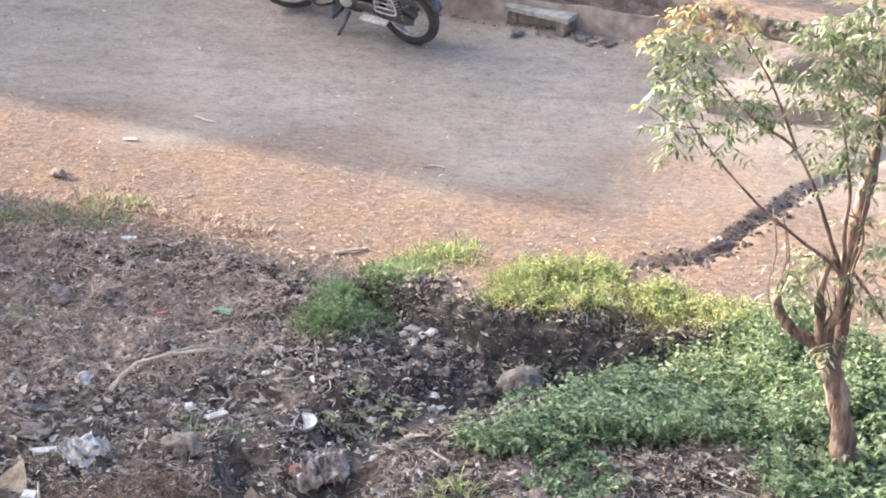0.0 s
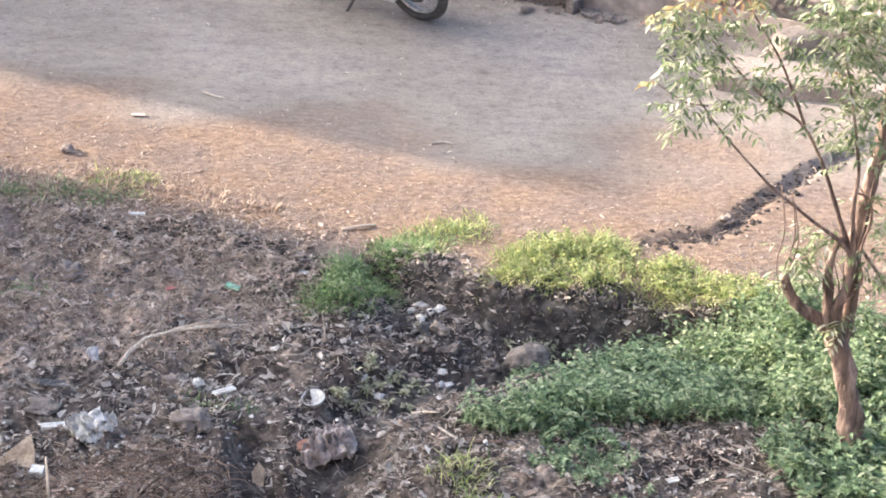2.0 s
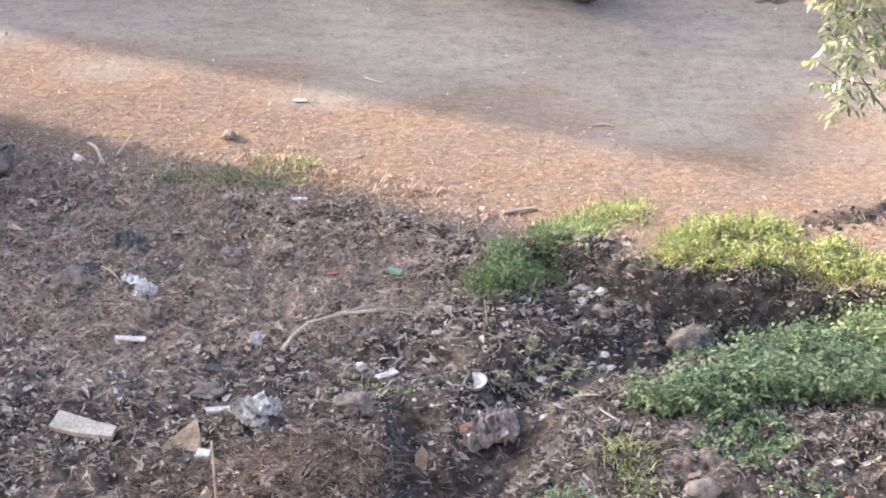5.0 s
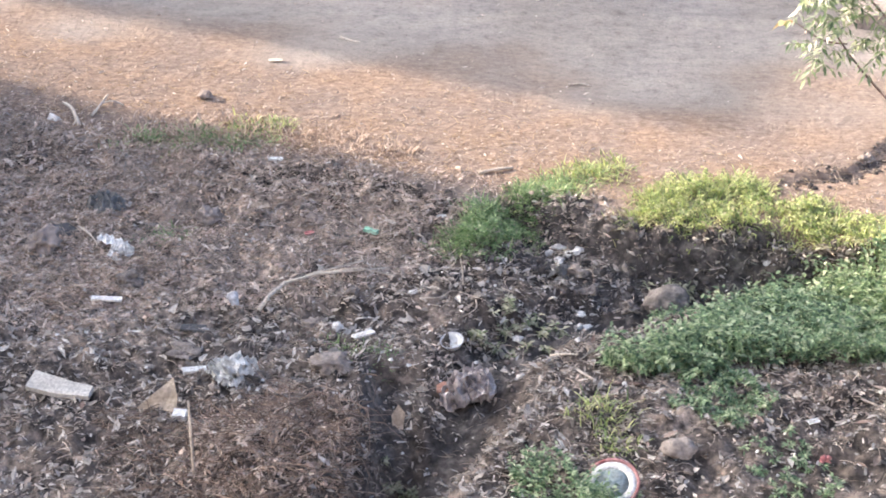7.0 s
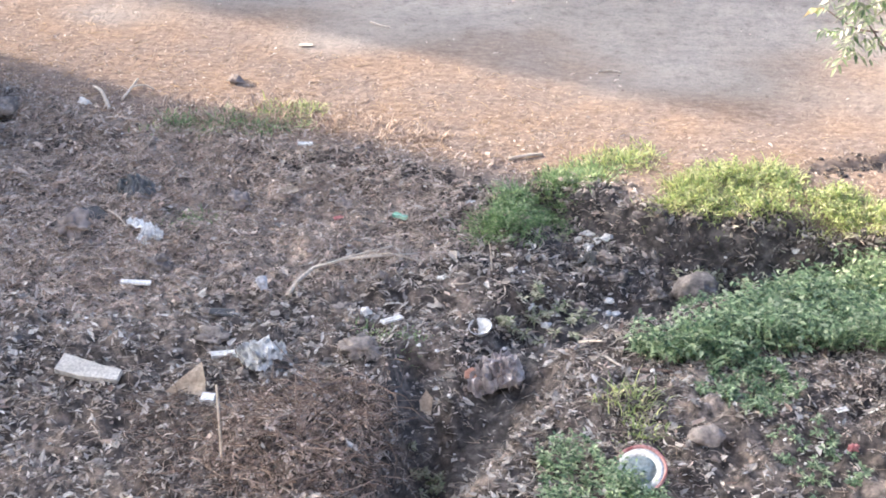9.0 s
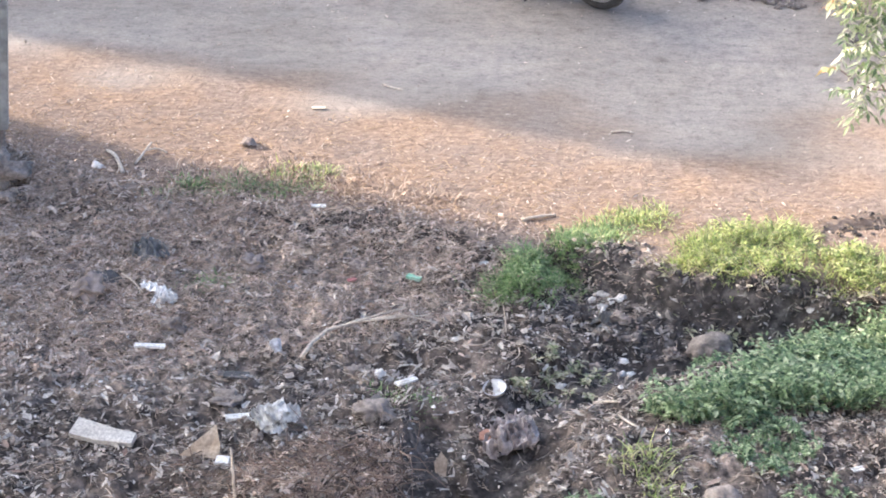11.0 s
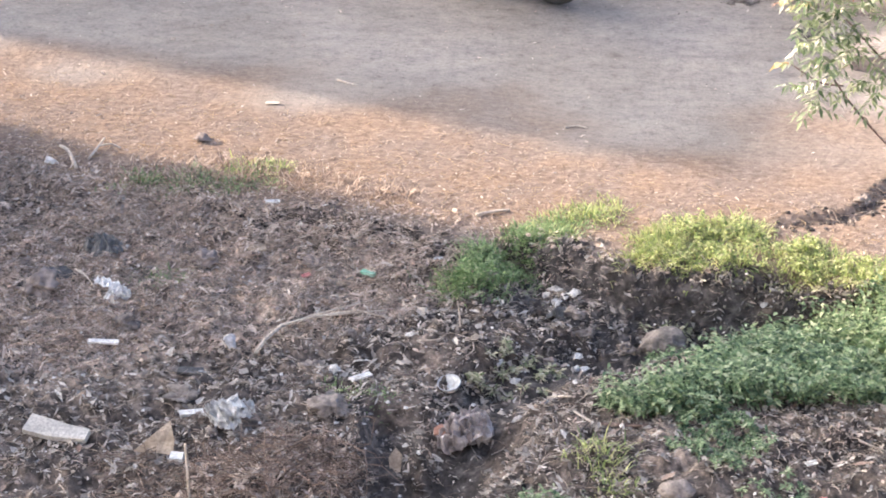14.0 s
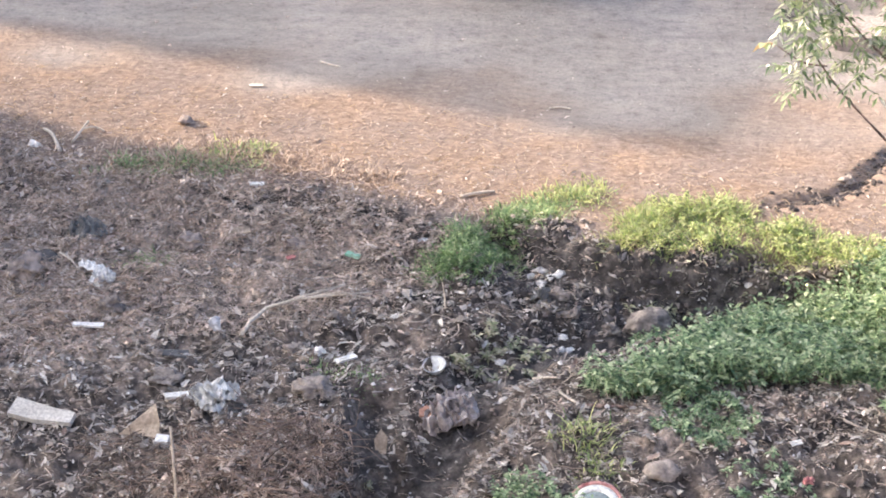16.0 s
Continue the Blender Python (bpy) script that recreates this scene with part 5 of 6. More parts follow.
    for s in (-1, 1):
        bm = bmesh.new()
        loft(bm, [(-0.42, 0.015, 0.56, 0.74), (-0.32, 0.022, 0.5, 0.76), (-0.16, 0.022, 0.48, 0.75), (-0.08, 0.012, 0.56, 0.72)])
        bmesh.ops.transform(bm, matrix=pose(0, s * 0.115, 0), verts=bm.verts)
        panel = part("side_panel", bm, BLACK_PAINT, bike, "black side panel")
        bm = bmesh.new()
        loft(bm, [(-0.8, 0.012, 0.82, 0.87), (-0.66, 0.02, 0.74, 0.84), (-0.45, 0.022, 0.69, 0.79), (-0.36, 0.012, 0.7, 0.76)])
        bmesh.ops.transform(bm, matrix=pose(0, s * 0.115, 0), verts=bm.verts)
        cowl = part("tail_panel", bm, BLACK_PAINT, bike, "black tail panel with white stripes")
        for k in (0, 1):
            bm = bmesh.new()
            plate(bm, [(-0.16, -0.017), (0.13, -0.017), (0.16, 0.017), (-0.13, 0.017)], 0.003)
            bmesh.ops.transform(bm, matrix=pose(-0.6, s * 0.138, 0.79 - k * 0.05, -90 if s > 0 else 90, 13, 0), verts=bm.verts)
            part("stripe", bm, WHITE_PAINT, cowl, "white stripe")
    bm = bmesh.new()
    loft(bm, [(-0.84, 0.06, 0.79, 0.85), (-0.79, 0.075, 0.77, 0.86), (-0.72, 0.075, 0.78, 0.85)])
    part("tail_light", bm, RED_LENS, bike, "red tail light")
    tubes("grab_rail", [[(-0.44, 0.14, 0.8), (-0.6, 0.15, 0.9), (-0.74, 0.13, 0.93), (-0.82, 0.06, 0.94), (-0.82, -0.06, 0.94), (-0.74, -0.13, 0.93), (-0.6, -0.15, 0.9), (-0.44, -0.14, 0.8)], [(-0.7, 0.13, 0.925), (-0.7, -0.13, 0.925)], [(-0.77, 0.1, 0.935), (-0.77, -0.1, 0.935)]], 0.013, BLACK_PAINT, "black grab rail")
    bm = bmesh.new()
    ring_body(bm, R + 0.03, [(0.0, -0.062), (0.02, -0.05), (0.026, 0), (0.02, 0.05), (0.0, 0.062), (0.014, 0.0)], Matrix.Translation(rear), 24, 70, 160)
    part("rear_mudguard", bm, BLACK_PAINT, bike, "black rear mudguard")
    bm = bmesh.new()
    box(bm, (0.012, 0.12, 0.09), pose(-0.83, 0, 0.55, 0, 30, 0), 0.008)
    part("mud_flap", bm, RUBBER, bike, "dusty black mud flap")
    bm = bmesh.new()
    box(bm, (0.006, 0.25, 0.14), pose(-0.79, 0.0, 0.69, 0, 30, 0), 0.002)
    number = part("number_plate", bm, WHITE_PAINT, bike, "white number plate with dark bars", smooth=False)
    for k, (y, z, w) in enumerate(((0.0, 0.03, 0.17), (0.0, -0.035, 0.17))):
        bm = bmesh.new()
        box(bm, (0.003, w, 0.02), pose(-0.79, 0.0, 0.69, 0, 30, 0) @ pose(-0.0042, y, z))
        part("bar", bm, CONCRETE, number, smooth=False)
    for s in (-1, 1):
        bm = bmesh.new()
        tube(bm, [(-0.72, s * 0.07, 0.74), (-0.72, s * 0.12, 0.74), (-0.72, s * 0.13, 0.74), (-0.72, s * 0.19, 0.74)], [0.008, 0.008, 0.034, 0.03], 14)
        part("indicator", bm, DARK_METAL, bike, "round dark indicator lamp")
        bm = bmesh.new()
        tube(bm, [(-0.6, s * 0.11, 0.31), (-0.47, s * 0.11, 0.7)], 0.014, 8)
        spring = part("shock_absorber", bm, CHROME, bike, "rear shock absorber")
        bm = bmesh.new()
        a, b = Vector((-0.58, s * 0.11, 0.37)), Vector((-0.5, s * 0.11, 0.61))
        line = []
        for k in range(73):
            u = k / 72
            line.append(a.lerp(b, u) + Vector((0.026 * math.cos(u * 56), 0.026 * math.sin(u * 56), 0)))
        tube(bm, line, 0.005, 5)
        part("spring", bm, BLACK_PAINT, spring)
    # silver guard beside the rear wheel, and the foot step under it
    guard = tubes("leg_guard", [[(-0.37, 0.12, 0.6), (-0.37, 0.17, 0.56), (-0.36, 0.17, 0.42), (-0.38, 0.17, 0.38), (-0.54, 0.17, 0.38), (-0.57, 0.17, 0.42), (-0.55, 0.17, 0.56), (-0.54, 0.1, 0.62)]], 0.007, ALLOY, "silver bar guard over the rear wheel")
    for k in range(3):
        bm = bmesh.new()
        tube(bm, [(-0.37, 0.17, 0.53 - 0.05 * k), (-0.555, 0.17, 0.53 - 0.05 * k)], 0.0055, 6)
        part("bar", bm, ALLOY, guard)
    bm = bmesh.new()
    box(bm, (0.26, 0.075, 0.02), pose(-0.36, 0.2, 0.305), 0.006)
    part("foot_step", bm, ALLOY, bike, "silver foot step")
    bm = bmesh.new()
    loft(bm, [(-0.68, 0.018, 0.27, 0.33), (-0.6, 0.022, 0.25, 0.36), (-0.2, 0.022, 0.29, 0.39), (-0.12, 0.018, 0.31, 0.37)])
    bmesh.ops.transform(bm, matrix=pose(0, 0.1, 0), verts=bm.verts)
    part("chain_case", bm, DARK_METAL, bike, "dark chain case")
    for s in (-1, 1):
        bm = bmesh.new()
        tube(bm, [(0.02, s * 0.12, 0.27), (0.02, s * 0.27, 0.27)], 0.016, 8)
        part("footrest", bm, RUBBER, bike, "rubber footrest")
    bm = bmesh.new()
    tube(bm, [(-0.04, 0.1, 0.24), (0.0, 0.19, 0.12), (0.04, 0.26, 0.03), (0.05, 0.28, 0.005)], [0.016, 0.015, 0.014, 0.013], 8)
    stand = part("side_stand", bm, BLACK_PAINT, bike, "black side stand, down")
    bm = bmesh.new()
    box(bm, (0.08, 0.05, 0.014), pose(0.06, 0.285, 0.012), 0.003)
    part("foot", bm, BLACK_PAINT, stand)
    return bike


rear_spot, front_spot = Vector((-0.263, 17.868, 0)), Vector((-1.250, 18.458, 0))
middle = (rear_spot + front_spot) / 2
heading = math.degrees(math.atan2(front_spot.y - rear_spot.y, front_spot.x - rear_spot.x))
build_motorcycle(pose(middle.x, middle.y, ground_z(middle.x, middle.y), 0, 0, heading) @ pose(0, 0, 0, -15.0, 0, 0) @ Matrix.Scale(0.93, 4))


# ---- the yard: slab on stones, stone plate, post, dry branches ----
def stone(x, y, size, seed, label, name="stone", material=STONE, group="", z=None, turn=0.0, rough=0.75):
    bm = bmesh.new()
    lump(bm, size, seed, rough, 4, 1.1)
    ob = part(name, bm, material)
    ob.matrix_world = pose(x, y, ground_z(x, y) if z is None else z, 0, 0, turn)
    return tagged(ob, label, name, group)


def build_slab():
    bm = bmesh.new()
    box(bm, (0.57, 0.23, 0.042), Matrix(), 0.006)
    ob = part("slab", bm, CONCRETE, smooth=False)
    ob.matrix_world = pose(0.73, 18.3, 0.14, 0, 0, -27)
    tagged(ob, "grey concrete slab resting on broken bricks", "slab")
    for x, y, turn in ((0.52, 18.36, -24), (0.92, 18.12, -38), (0.95, 18.2, -31)):
        bm = bmesh.new()
        box(bm, (0.085, 0.15, 0.13), Matrix(), 0.012)
        for v in bm.verts:
            v.co += Vector((noise.noise(v.co * 18 + Vector((x * 9, 0, 0))), noise.noise(v.co * 18), noise.noise(v.co * 18 + Vector((0, y * 7, 0))) if v.co.z < 0.05 else 0)) * 0.012
        ob = part("brick", bm, DARK_BRICK, smooth=False)
        ob.matrix_world = pose(x, y + 0.03, 0.052, 0, 0, turn)
        tagged(ob, "dark broken brick under a concrete slab", "brick", "bricks under the slab")
    for k, (x, y, s) in enumerate(((1.06, 18.04, 0.1), (1.14, 17.98, 0.06), (1.2, 18.0, 0.07), (1.24, 17.93, 0.05), (1.1, 17.92, 0.04), (1.3, 17.97, 0.045), (0.52, 18.1, 0.08), (0.56, 18.15, 0.05), (0.33, 18.5, 0.06), (0.05, 18.45, 0.05), (0.12, 18.5, 0.04), (0.7, 18.13, 0.04), (0.78, 18.08, 0.035), (1.0, 18.1, 0.06))):
        stone(x, y, (s * 1.4, s, s * 0.6), 50 + k, "small lump of rubble beside a concrete slab", "rubble", PALE_STONE if k % 3 else STONE, "rubble by the wall", turn=k * 40)
    stone(0.67, 18.36, (0.035, 0.035, 0.04), 60, "small white scrap on a concrete slab", "scrap", WHITE, z=0.163)


build_slab()
bm = bmesh.new()
plate(bm, [(-0.5, -0.063), (0.272, -0.229), (0.476, 0.031), (-0.247, 0.24)], 0.028)
ob = part("stone_plate", bm, CONCRETE, smooth=False)
ob.matrix_world = pose(1.282, 18.95, TOP + 0.016)
tagged(ob, "thin grey stone plate lying on the terrace", "plate")
bm = bmesh.new()
plate(bm, [(-0.145, -0.13), (-0.01, -0.155), (-0.018, 0.165), (-0.128, 0.195)], 0.003)
ob = part("paper_strip", bm, WHITE, smooth=False)
ob.matrix_world = pose(1.282, 18.95, TOP + 0.046)
tagged(ob, "white paper strip lying on a stone plate", "paper")

bm = bmesh.new()
box(bm, (0.27, 0.27, 2.4), pose(0, 0, 1.2), 0.015)
ob = part("pillar", bm, CONCRETE, smooth=False)
ob.matrix_world = pose(-0.86, 19.32, TOP - 0.05, 0, 0, -6)
tagged(ob, "square grey concrete pillar standing on the terrace", "pillar")


def build_post():
    post = thing("concrete_post", pose(-4.42, 14.97, ground_z(-4.42, 14.97), 0, 5, 12), "short grey concrete post with a chipped foot", "post")
    bm = bmesh.new()
    box(bm, (0.17, 0.17, 1.0), pose(0, 0, 0.68), 0.012)
    part("shaft", bm, CONCRETE, post, smooth=False)
    bm = bmesh.new()
    box(bm, (0.12, 0.13, 0.3), pose(0.0, 0, 0.1), 0.03)
    part("foot", bm, STONE, post, "dark weathered foot")


build_post()
stone(-4.3, 14.62, (0.3, 0.26, 0.22), 61, "rounded grey stone at the foot of a post", "stone", STONE)
stone(-4.22, 14.4, (0.1, 0.08, 0.07), 62, "small pale stone beside a post", "stone", PALE_STONE)
bm = bmesh.new()
box(bm, (0.3, 0.2, 0.19), Matrix(), 0.025)
for v in bm.verts:
    v.co.z += 0.25 * v.co.x + 0.015 * noise.noise(v.co * 9)
ob = part("stone_block", bm, PALE_STONE, smooth=False)
ob.matrix_world = pose(2.6, 17.46, 0.1, 8, 12, 32)
tagged(ob, "pale cut stone block leaning by the wall", "stone")
stone(1.86, 14.63, (0.09, 0.07, 0.06), 64, "pale stone in the muddy drain", "stone", PALE_STONE)


def dry_stick(name, points, radii, label, material=BARE, category="stick", side=(), bends=5):
    lines = [points, *side]
    base = Vector((points[0][0], points[0][1], ground_z(*points[0][:2])))
    ob = None
    top = thing(name, Matrix.Translation(base), label, category) if side else None
    for i, line in enumerate(lines):
        bm = bmesh.new()
        pts = smooth_line([Vector((x, y, ground_z(x, y) + h)) - base for x, y, h in line], bends)
        r = radii[0] if i == 0 else radii[0] * 0.6
        tube(bm, pts, [r + (radii[1] - r) * k / (len(pts) - 1) for k in range(len(pts))], 8, 0.3)
        ob = part("twig" if i else ("stem" if side else name), bm, material, top)
    if top is None:
        ob.matrix_world = Matrix.Translation(base)
        tagged(ob, label, category)
        return ob
    return top


dry_stick("dry_branch", [(-1.97, 12.6, 0.03), (-1.93, 12.74, 0.05), (-1.85, 12.9, 0.06), (-1.66, 12.96, 0.055), (-1.44, 13.03, 0.05), (-1.22, 13.12, 0.035)], (0.014, 0.006), "pale forked dry branch lying on dark soil", side=[[(-1.66, 12.96, 0.055), (-1.4, 13.06, 0.05), (-1.18, 13.04, 0.04)], [(-1.85, 12.9, 0.05), (-1.66, 12.99, 0.065), (-1.38, 13.12, 0.055)]], bends=1)
dry_stick("stick", [(-3.67, 15.09, 0.02), (-3.58, 14.96, 0.05), (-3.5, 14.8, 0.01)], (0.009, 0.016), "pale bent stick at the yard's edge")
dry_stick("forked_twig", [(-3.44, 14.94, 0.01), (-3.4, 15.1, 0.03), (-3.38, 15.23, 0.03)], (0.01, 0.007), "pale forked twig at the yard's edge", side=[[(-3.4, 15.1, 0.03), (-3.32, 15.14, 0.03), (-3.25, 15.12, 0.01)]])
dry_stick("stake", [(-2.08, 10.77, 0.0), (-2.09, 10.8, 0.2), (-2.1, 10.84, 0.42)], (0.009, 0.007), "thin pale stake stuck upright in the mound")
# stick shape stands in for a low pale ridge of earth
dry_stick("stick", [(-2.3, 19.03, 0.11), (-2.0, 18.95, 0.175), (-1.73, 18.9, 0.24), (-1.55, 18.93, 0.32)], (0.014, 0.008), "stick-shaped stand-in for a pale earth ridge behind the motorcycle")
dry_stick("stick", [(0.1, 11.9, 0.01), (0.35, 11.9, 0.025), (0.66, 11.94, 0.01)], (0.012, 0.008), "dark brown stick beside green weeds", BARK)
dry_stick("stick", [(1.6, 11.88, 0.01), (1.7, 11.85, 0.02), (1.82, 11.79, 0.01)], (0.008, 0.005), "pale dry stick on brown litter")
dry_stick("stick", [(-0.19, 12.36, 0.02), (-0.13, 12.28, 0.02), (-0.05, 12.2, 0.02)], (0.01, 0.006), "pale dry stick beside the gully")
dry_stick("stick", [(-0.04, 12.05, 0.01), (0.02, 11.98, 0.02), (0.07, 11.9, 0.01)], (0.009, 0.006), "pale dry stick beside the gully")
dry_stick("stick", [(-0.72, 14.27, 0.01), (-0.62, 14.31, 0.02), (-0.5, 14.35, 0.01)], (0.014, 0.01), "pale dry stick at the edge of the yard")
dry_stick("stick", [(-0.75, 12.98, 0.0), (-0.755, 13.0, 0.09), (-0.77, 13.02, 0.19)], (0.006, 0.004), "thin pale stalk standing in dark soil")

dry_stick("stick", [(-1.86, 16.33, 0.01), (-1.78, 16.27, 0.015), (-1.7, 16.24, 0.01)], (0.008, 0.005), "pale dry stick lying on the yard")
dry_stick("stick", [(-0.16, 15.62, 0.01), (-0.08, 15.64, 0.012), (0.0, 15.62, 0.01)], (0.008, 0.005), "pale dry stick lying on the yard")

# ---- stones on the tip ----
stone(0.51, 13.26, (0.29, 0.26, 0.22), 70, "rounded grey boulder half buried in the gully", "boulder", STONE, rough=0.26, z=ground_z(0.51, 13.26) - 0.015)
stone(0.28, 13.2, (0.11, 0.09, 0.08), 71, "small grey stone beside a boulder", "stone", STONE)
stone(0.54, 11.2, (0.19, 0.16, 0.11), 72, "flat pale pinkish stone on brown litter", "stone", PALE_STONE, rough=0.25)
stone(-1.46, 11.99, (0.22, 0.15, 0.1), 73, "flat pale brown stone on dark soil", "stone", PALE_STONE)
stone(-2.83, 12.92, (0.14, 0.13, 0.1), 74, "round grey stone on dark soil", "stone", STONE)
stone(-2.34, 12.1, (0.2, 0.16, 0.06), 75, "flat grey stone on dark soil", "stone", STONE)
stone(-1.64, 12.5, (0.12, 0.08, 0.05), 76, "pale brown stone on dark soil", "stone", PALE_STONE)
stone(-3.45, 13.27, (0.2, 0.16, 0.15), 77, "dark brown clod of earth", "clod", MORTAR)
stone(-2.7, 15.3, (0.11, 0.09, 0.06), 78, "brown clod lying on the pale yard", "clod", MORTAR)
stone(0.03, 13.25, (0.1, 0.08, 0.05), 79, "rough brown stone in the gully", "stone", STONE)
stone(-0.05, 13.4, (0.12, 0.09, 0.05), 80, "rough brown stone in the gully", "stone", PALE_STONE)
stone(-1.75, 13.75, (0.12, 0.1, 0.07), 81, "dark clod of earth", "clod", MORTAR)
stone(-2.45, 13.75, (0.16, 0.13, 0.1), 82, "dark clod of earth", "clod", MORTAR)
stone(-0.2, 12.95, (0.11, 0.08, 0.045), 83, "dark clod in the gully", "clod", MORTAR)


# ---- refuse on the tip ----
def place(ob, x, y, label, category, turn=0.0, tilt=(0, 0), up=0.0, group=""):
    ob.matrix_world = pose(x, y, ground_z(x, y) + up, tilt[0], tilt[1], turn)
    return tagged(ob, label, category, group)


def drape(bm, size, seed, nx=26, ny=18):
    """A torn crumpled sheet of film, 3 mm thick, lying in sharp folds and peaks."""
    o = Vector((seed * 5.7, seed * 2.3, seed * 1.1))
    sides = []
    for lower in (0, 1):
        rows = []
        for j in range(ny + 1):
            row = []
            for i in range(nx + 1):
                u, v = 2 * i / nx - 1, 2 * j / ny - 1
                torn = 1 + 0.3 * noise.noise(Vector((u * 2, v * 2, 0)) + o) + 0.12 * noise.noise(Vector((u * 7, v * 7, 3)) + o)
                q = Vector((u * (1 - 0.22 * v * v), v * (1 - 0.25 * u * u), 0)) * torn
                peak = 1 - min(1.0, max(abs(u), abs(v)))
                fold = max(0.0, 1 - 2.6 * abs(noise.noise(Vector((q.x * 2.2 + q.y, q.y * 1.6 - q.x * 0.7, 1)) + o))) ** 1.5
                crease = max(0.0, 1 - 3 * abs(noise.noise(Vector((q.x * 4 - q.y, q.y * 4.5 + q.x, 2)) + o)))
                h = 0.06 + min(1.0, peak * 4) * (0.1 + 0.75 * fold) + 0.3 * crease + 0.1 * noise.noise(Vector((q.x * 11, q.y * 14, 4)) + o)
                shift = Vector((noise.noise(Vector((u * 3, v * 3, 8)) + o), noise.noise(Vector((u * 3, v * 3, 12)) + o), 0)) * 0.14
                q = q + shift
                row.append(bm.verts.new((q.x * size[0] * 0.5, q.y * size[1] * 0.5, h * size[2] - 0.003 * lower)))
            rows.append(row)
        sides.append(rows)
    top, low = sides
    for j in range(ny):
        for i in range(nx):
            bm.faces.new((top[j][i], top[j][i + 1], top[j + 1][i + 1], top[j + 1][i]))
            bm.faces.new((low[j][i], low[j + 1][i], low[j + 1][i + 1], low[j][i + 1]))
    rim = [(0, i) for i in range(nx)] + [(j, nx) for j in range(ny)] + [(ny, i) for i in range(nx, 0, -1)] + [(j, 0) for j in range(ny, 0, -1)]
    for (a, b), (c, d) in zip(rim, rim[1:] + rim[:1]):
        bm.faces.new((top[a][b], low[a][b], low[c][d], top[c][d]))
    return bm


def bag(name, x, y, size, seed, material, label, turn=0.0):
    rng = random.Random(seed)
    bm = bmesh.new()
    for k in range(5):
        leaf_bm = bmesh.new()
        drape(leaf_bm, (size[0] * rng.uniform(0.4, 0.75), size[1] * rng.uniform(0.4, 0.75), size[2] * rng.uniform(0.4, 0.9)), seed + k * 3.7, 14, 12)
        m = pose(rng.uniform(-0.25, 0.25) * size[0], rng.uniform(-0.25, 0.25) * size[1], 0.1 * size[2] + 0.012 * k, rng.gauss(0, 24), rng.gauss(0, 20), rng.uniform(0, 360))
        bmesh.ops.transform(leaf_bm, matrix=m, verts=leaf_bm.verts)
        loose = bpy.data.meshes.new("film")
        leaf_bm.to_mesh(loose)
        leaf_bm.free()
        bm.from_mesh(loose)
        bpy.data.meshes.remove(loose)
    return place(part(name, bm, material, smooth=False), x, y, label, "bag", turn)


def scrap(name, x, y, outline, thick, material, label, turn=0.0, tilt=(0, 0), bend=0.0, category="scrap", up=0.01):
    bm = bmesh.new()
    plate(bm, outline, thick, bend)
    bmesh.ops.subdivide_edges(bm, edges=bm.edges, cuts=2, use_grid_fill=True)
    for v in bm.verts:
        v.co.z += 0.1 * thick * noise.noise(v.co * 40) + bend * 0.014 * noise.noise(v.co * 22 + Vector((x, y, 0)))
    return place(part(name, bm, material, smooth=False), x, y, label, category, turn, tilt, up)


def strip_outline(length, width):
    return [(-length / 2, -width / 2), (length / 2, -width / 2 * 0.9), (length / 2 * 0.98, width / 2), (-length / 2, width / 2 * 0.85)]


def build_bowl(x, y):
    bowl = thing("bowl", pose(x, y, ground_z(x, y), 12, -6, 0) @ Matrix.Scale(1.05, 4), "small white plastic bowl lying on dark soil", "bowl")
    bm = bmesh.new()
    lathe(bm, [(0.035, 0.0), (0.05, 0.008), (0.062, 0.035), (0.066, 0.045), (0.062, 0.045), (0.055, 0.03), (0.03, 0.012)], 24)
    part("dish", bm, WHITE, bowl)
    bm = bmesh.new()
    lathe(bm, [(0.066, 0.04), (0.07, 0.044), (0.068, 0.049), (0.063, 0.047)], 24, loop=True)
    part("rim", bm, BLUE_FILM, bowl, "bluish rim")


def build_dish(x, y):
    dish = thing("round_dish", pose(x, y, ground_z(x, y) + 0.07, 26, -4, 0), "round printed dish with red and white rings", "dish")
    bm = bmesh.new()
    lathe(bm, [(0.135, 0.0), (0.15, 0.012), (0.15, 0.02), (0.132, 0.014)], 40, loop=True)
    part("rim", bm, RED_RIM, dish, "dull red rim")
    bm = bmesh.new()
    lathe(bm, [(0.09, 0.0), (0.131, 0.002), (0.131, 0.013), (0.09, 0.011)], 40, loop=True)
    part("ring", bm, WHITE, dish, "white ring")
    bm = bmesh.new()
    lathe(bm, [(0.05, -0.001), (0.089, 0.0), (0.089, 0.0095), (0.01, 0.0085)], 40)
    part("middle", bm, SKY_BLUE, dish, "faded blue middle")


def build_cup(x, y):
    cup = thing("plastic_cup", pose(x, y, ground_z(x, y) + 0.03, 68, 0, 205) @ Matrix.Scale(0.8, 4), "crushed bluish clear plastic cup on its side", "cup")
    bm = bmesh.new()
    lathe(bm, [(0.028, -0.05), (0.04, 0.05), (0.042, 0.055), (0.038, 0.055), (0.027, -0.045), (0.01, -0.046)], 20)
    for v in bm.verts:
        v.co += Vector((0.012 * noise.noise(v.co * 30), 0.012 * noise.noise(v.co * 30 + Vector((5, 0, 0))), 0))
    part("wall", bm, BLUE_FILM, cup)
    bm = bmesh.new()
    lathe(bm, [(0.042, 0.05), (0.046, 0.052), (0.046, 0.058), (0.041, 0.058)], 20, loop=True)
    part("rim", bm, WHITE, cup)


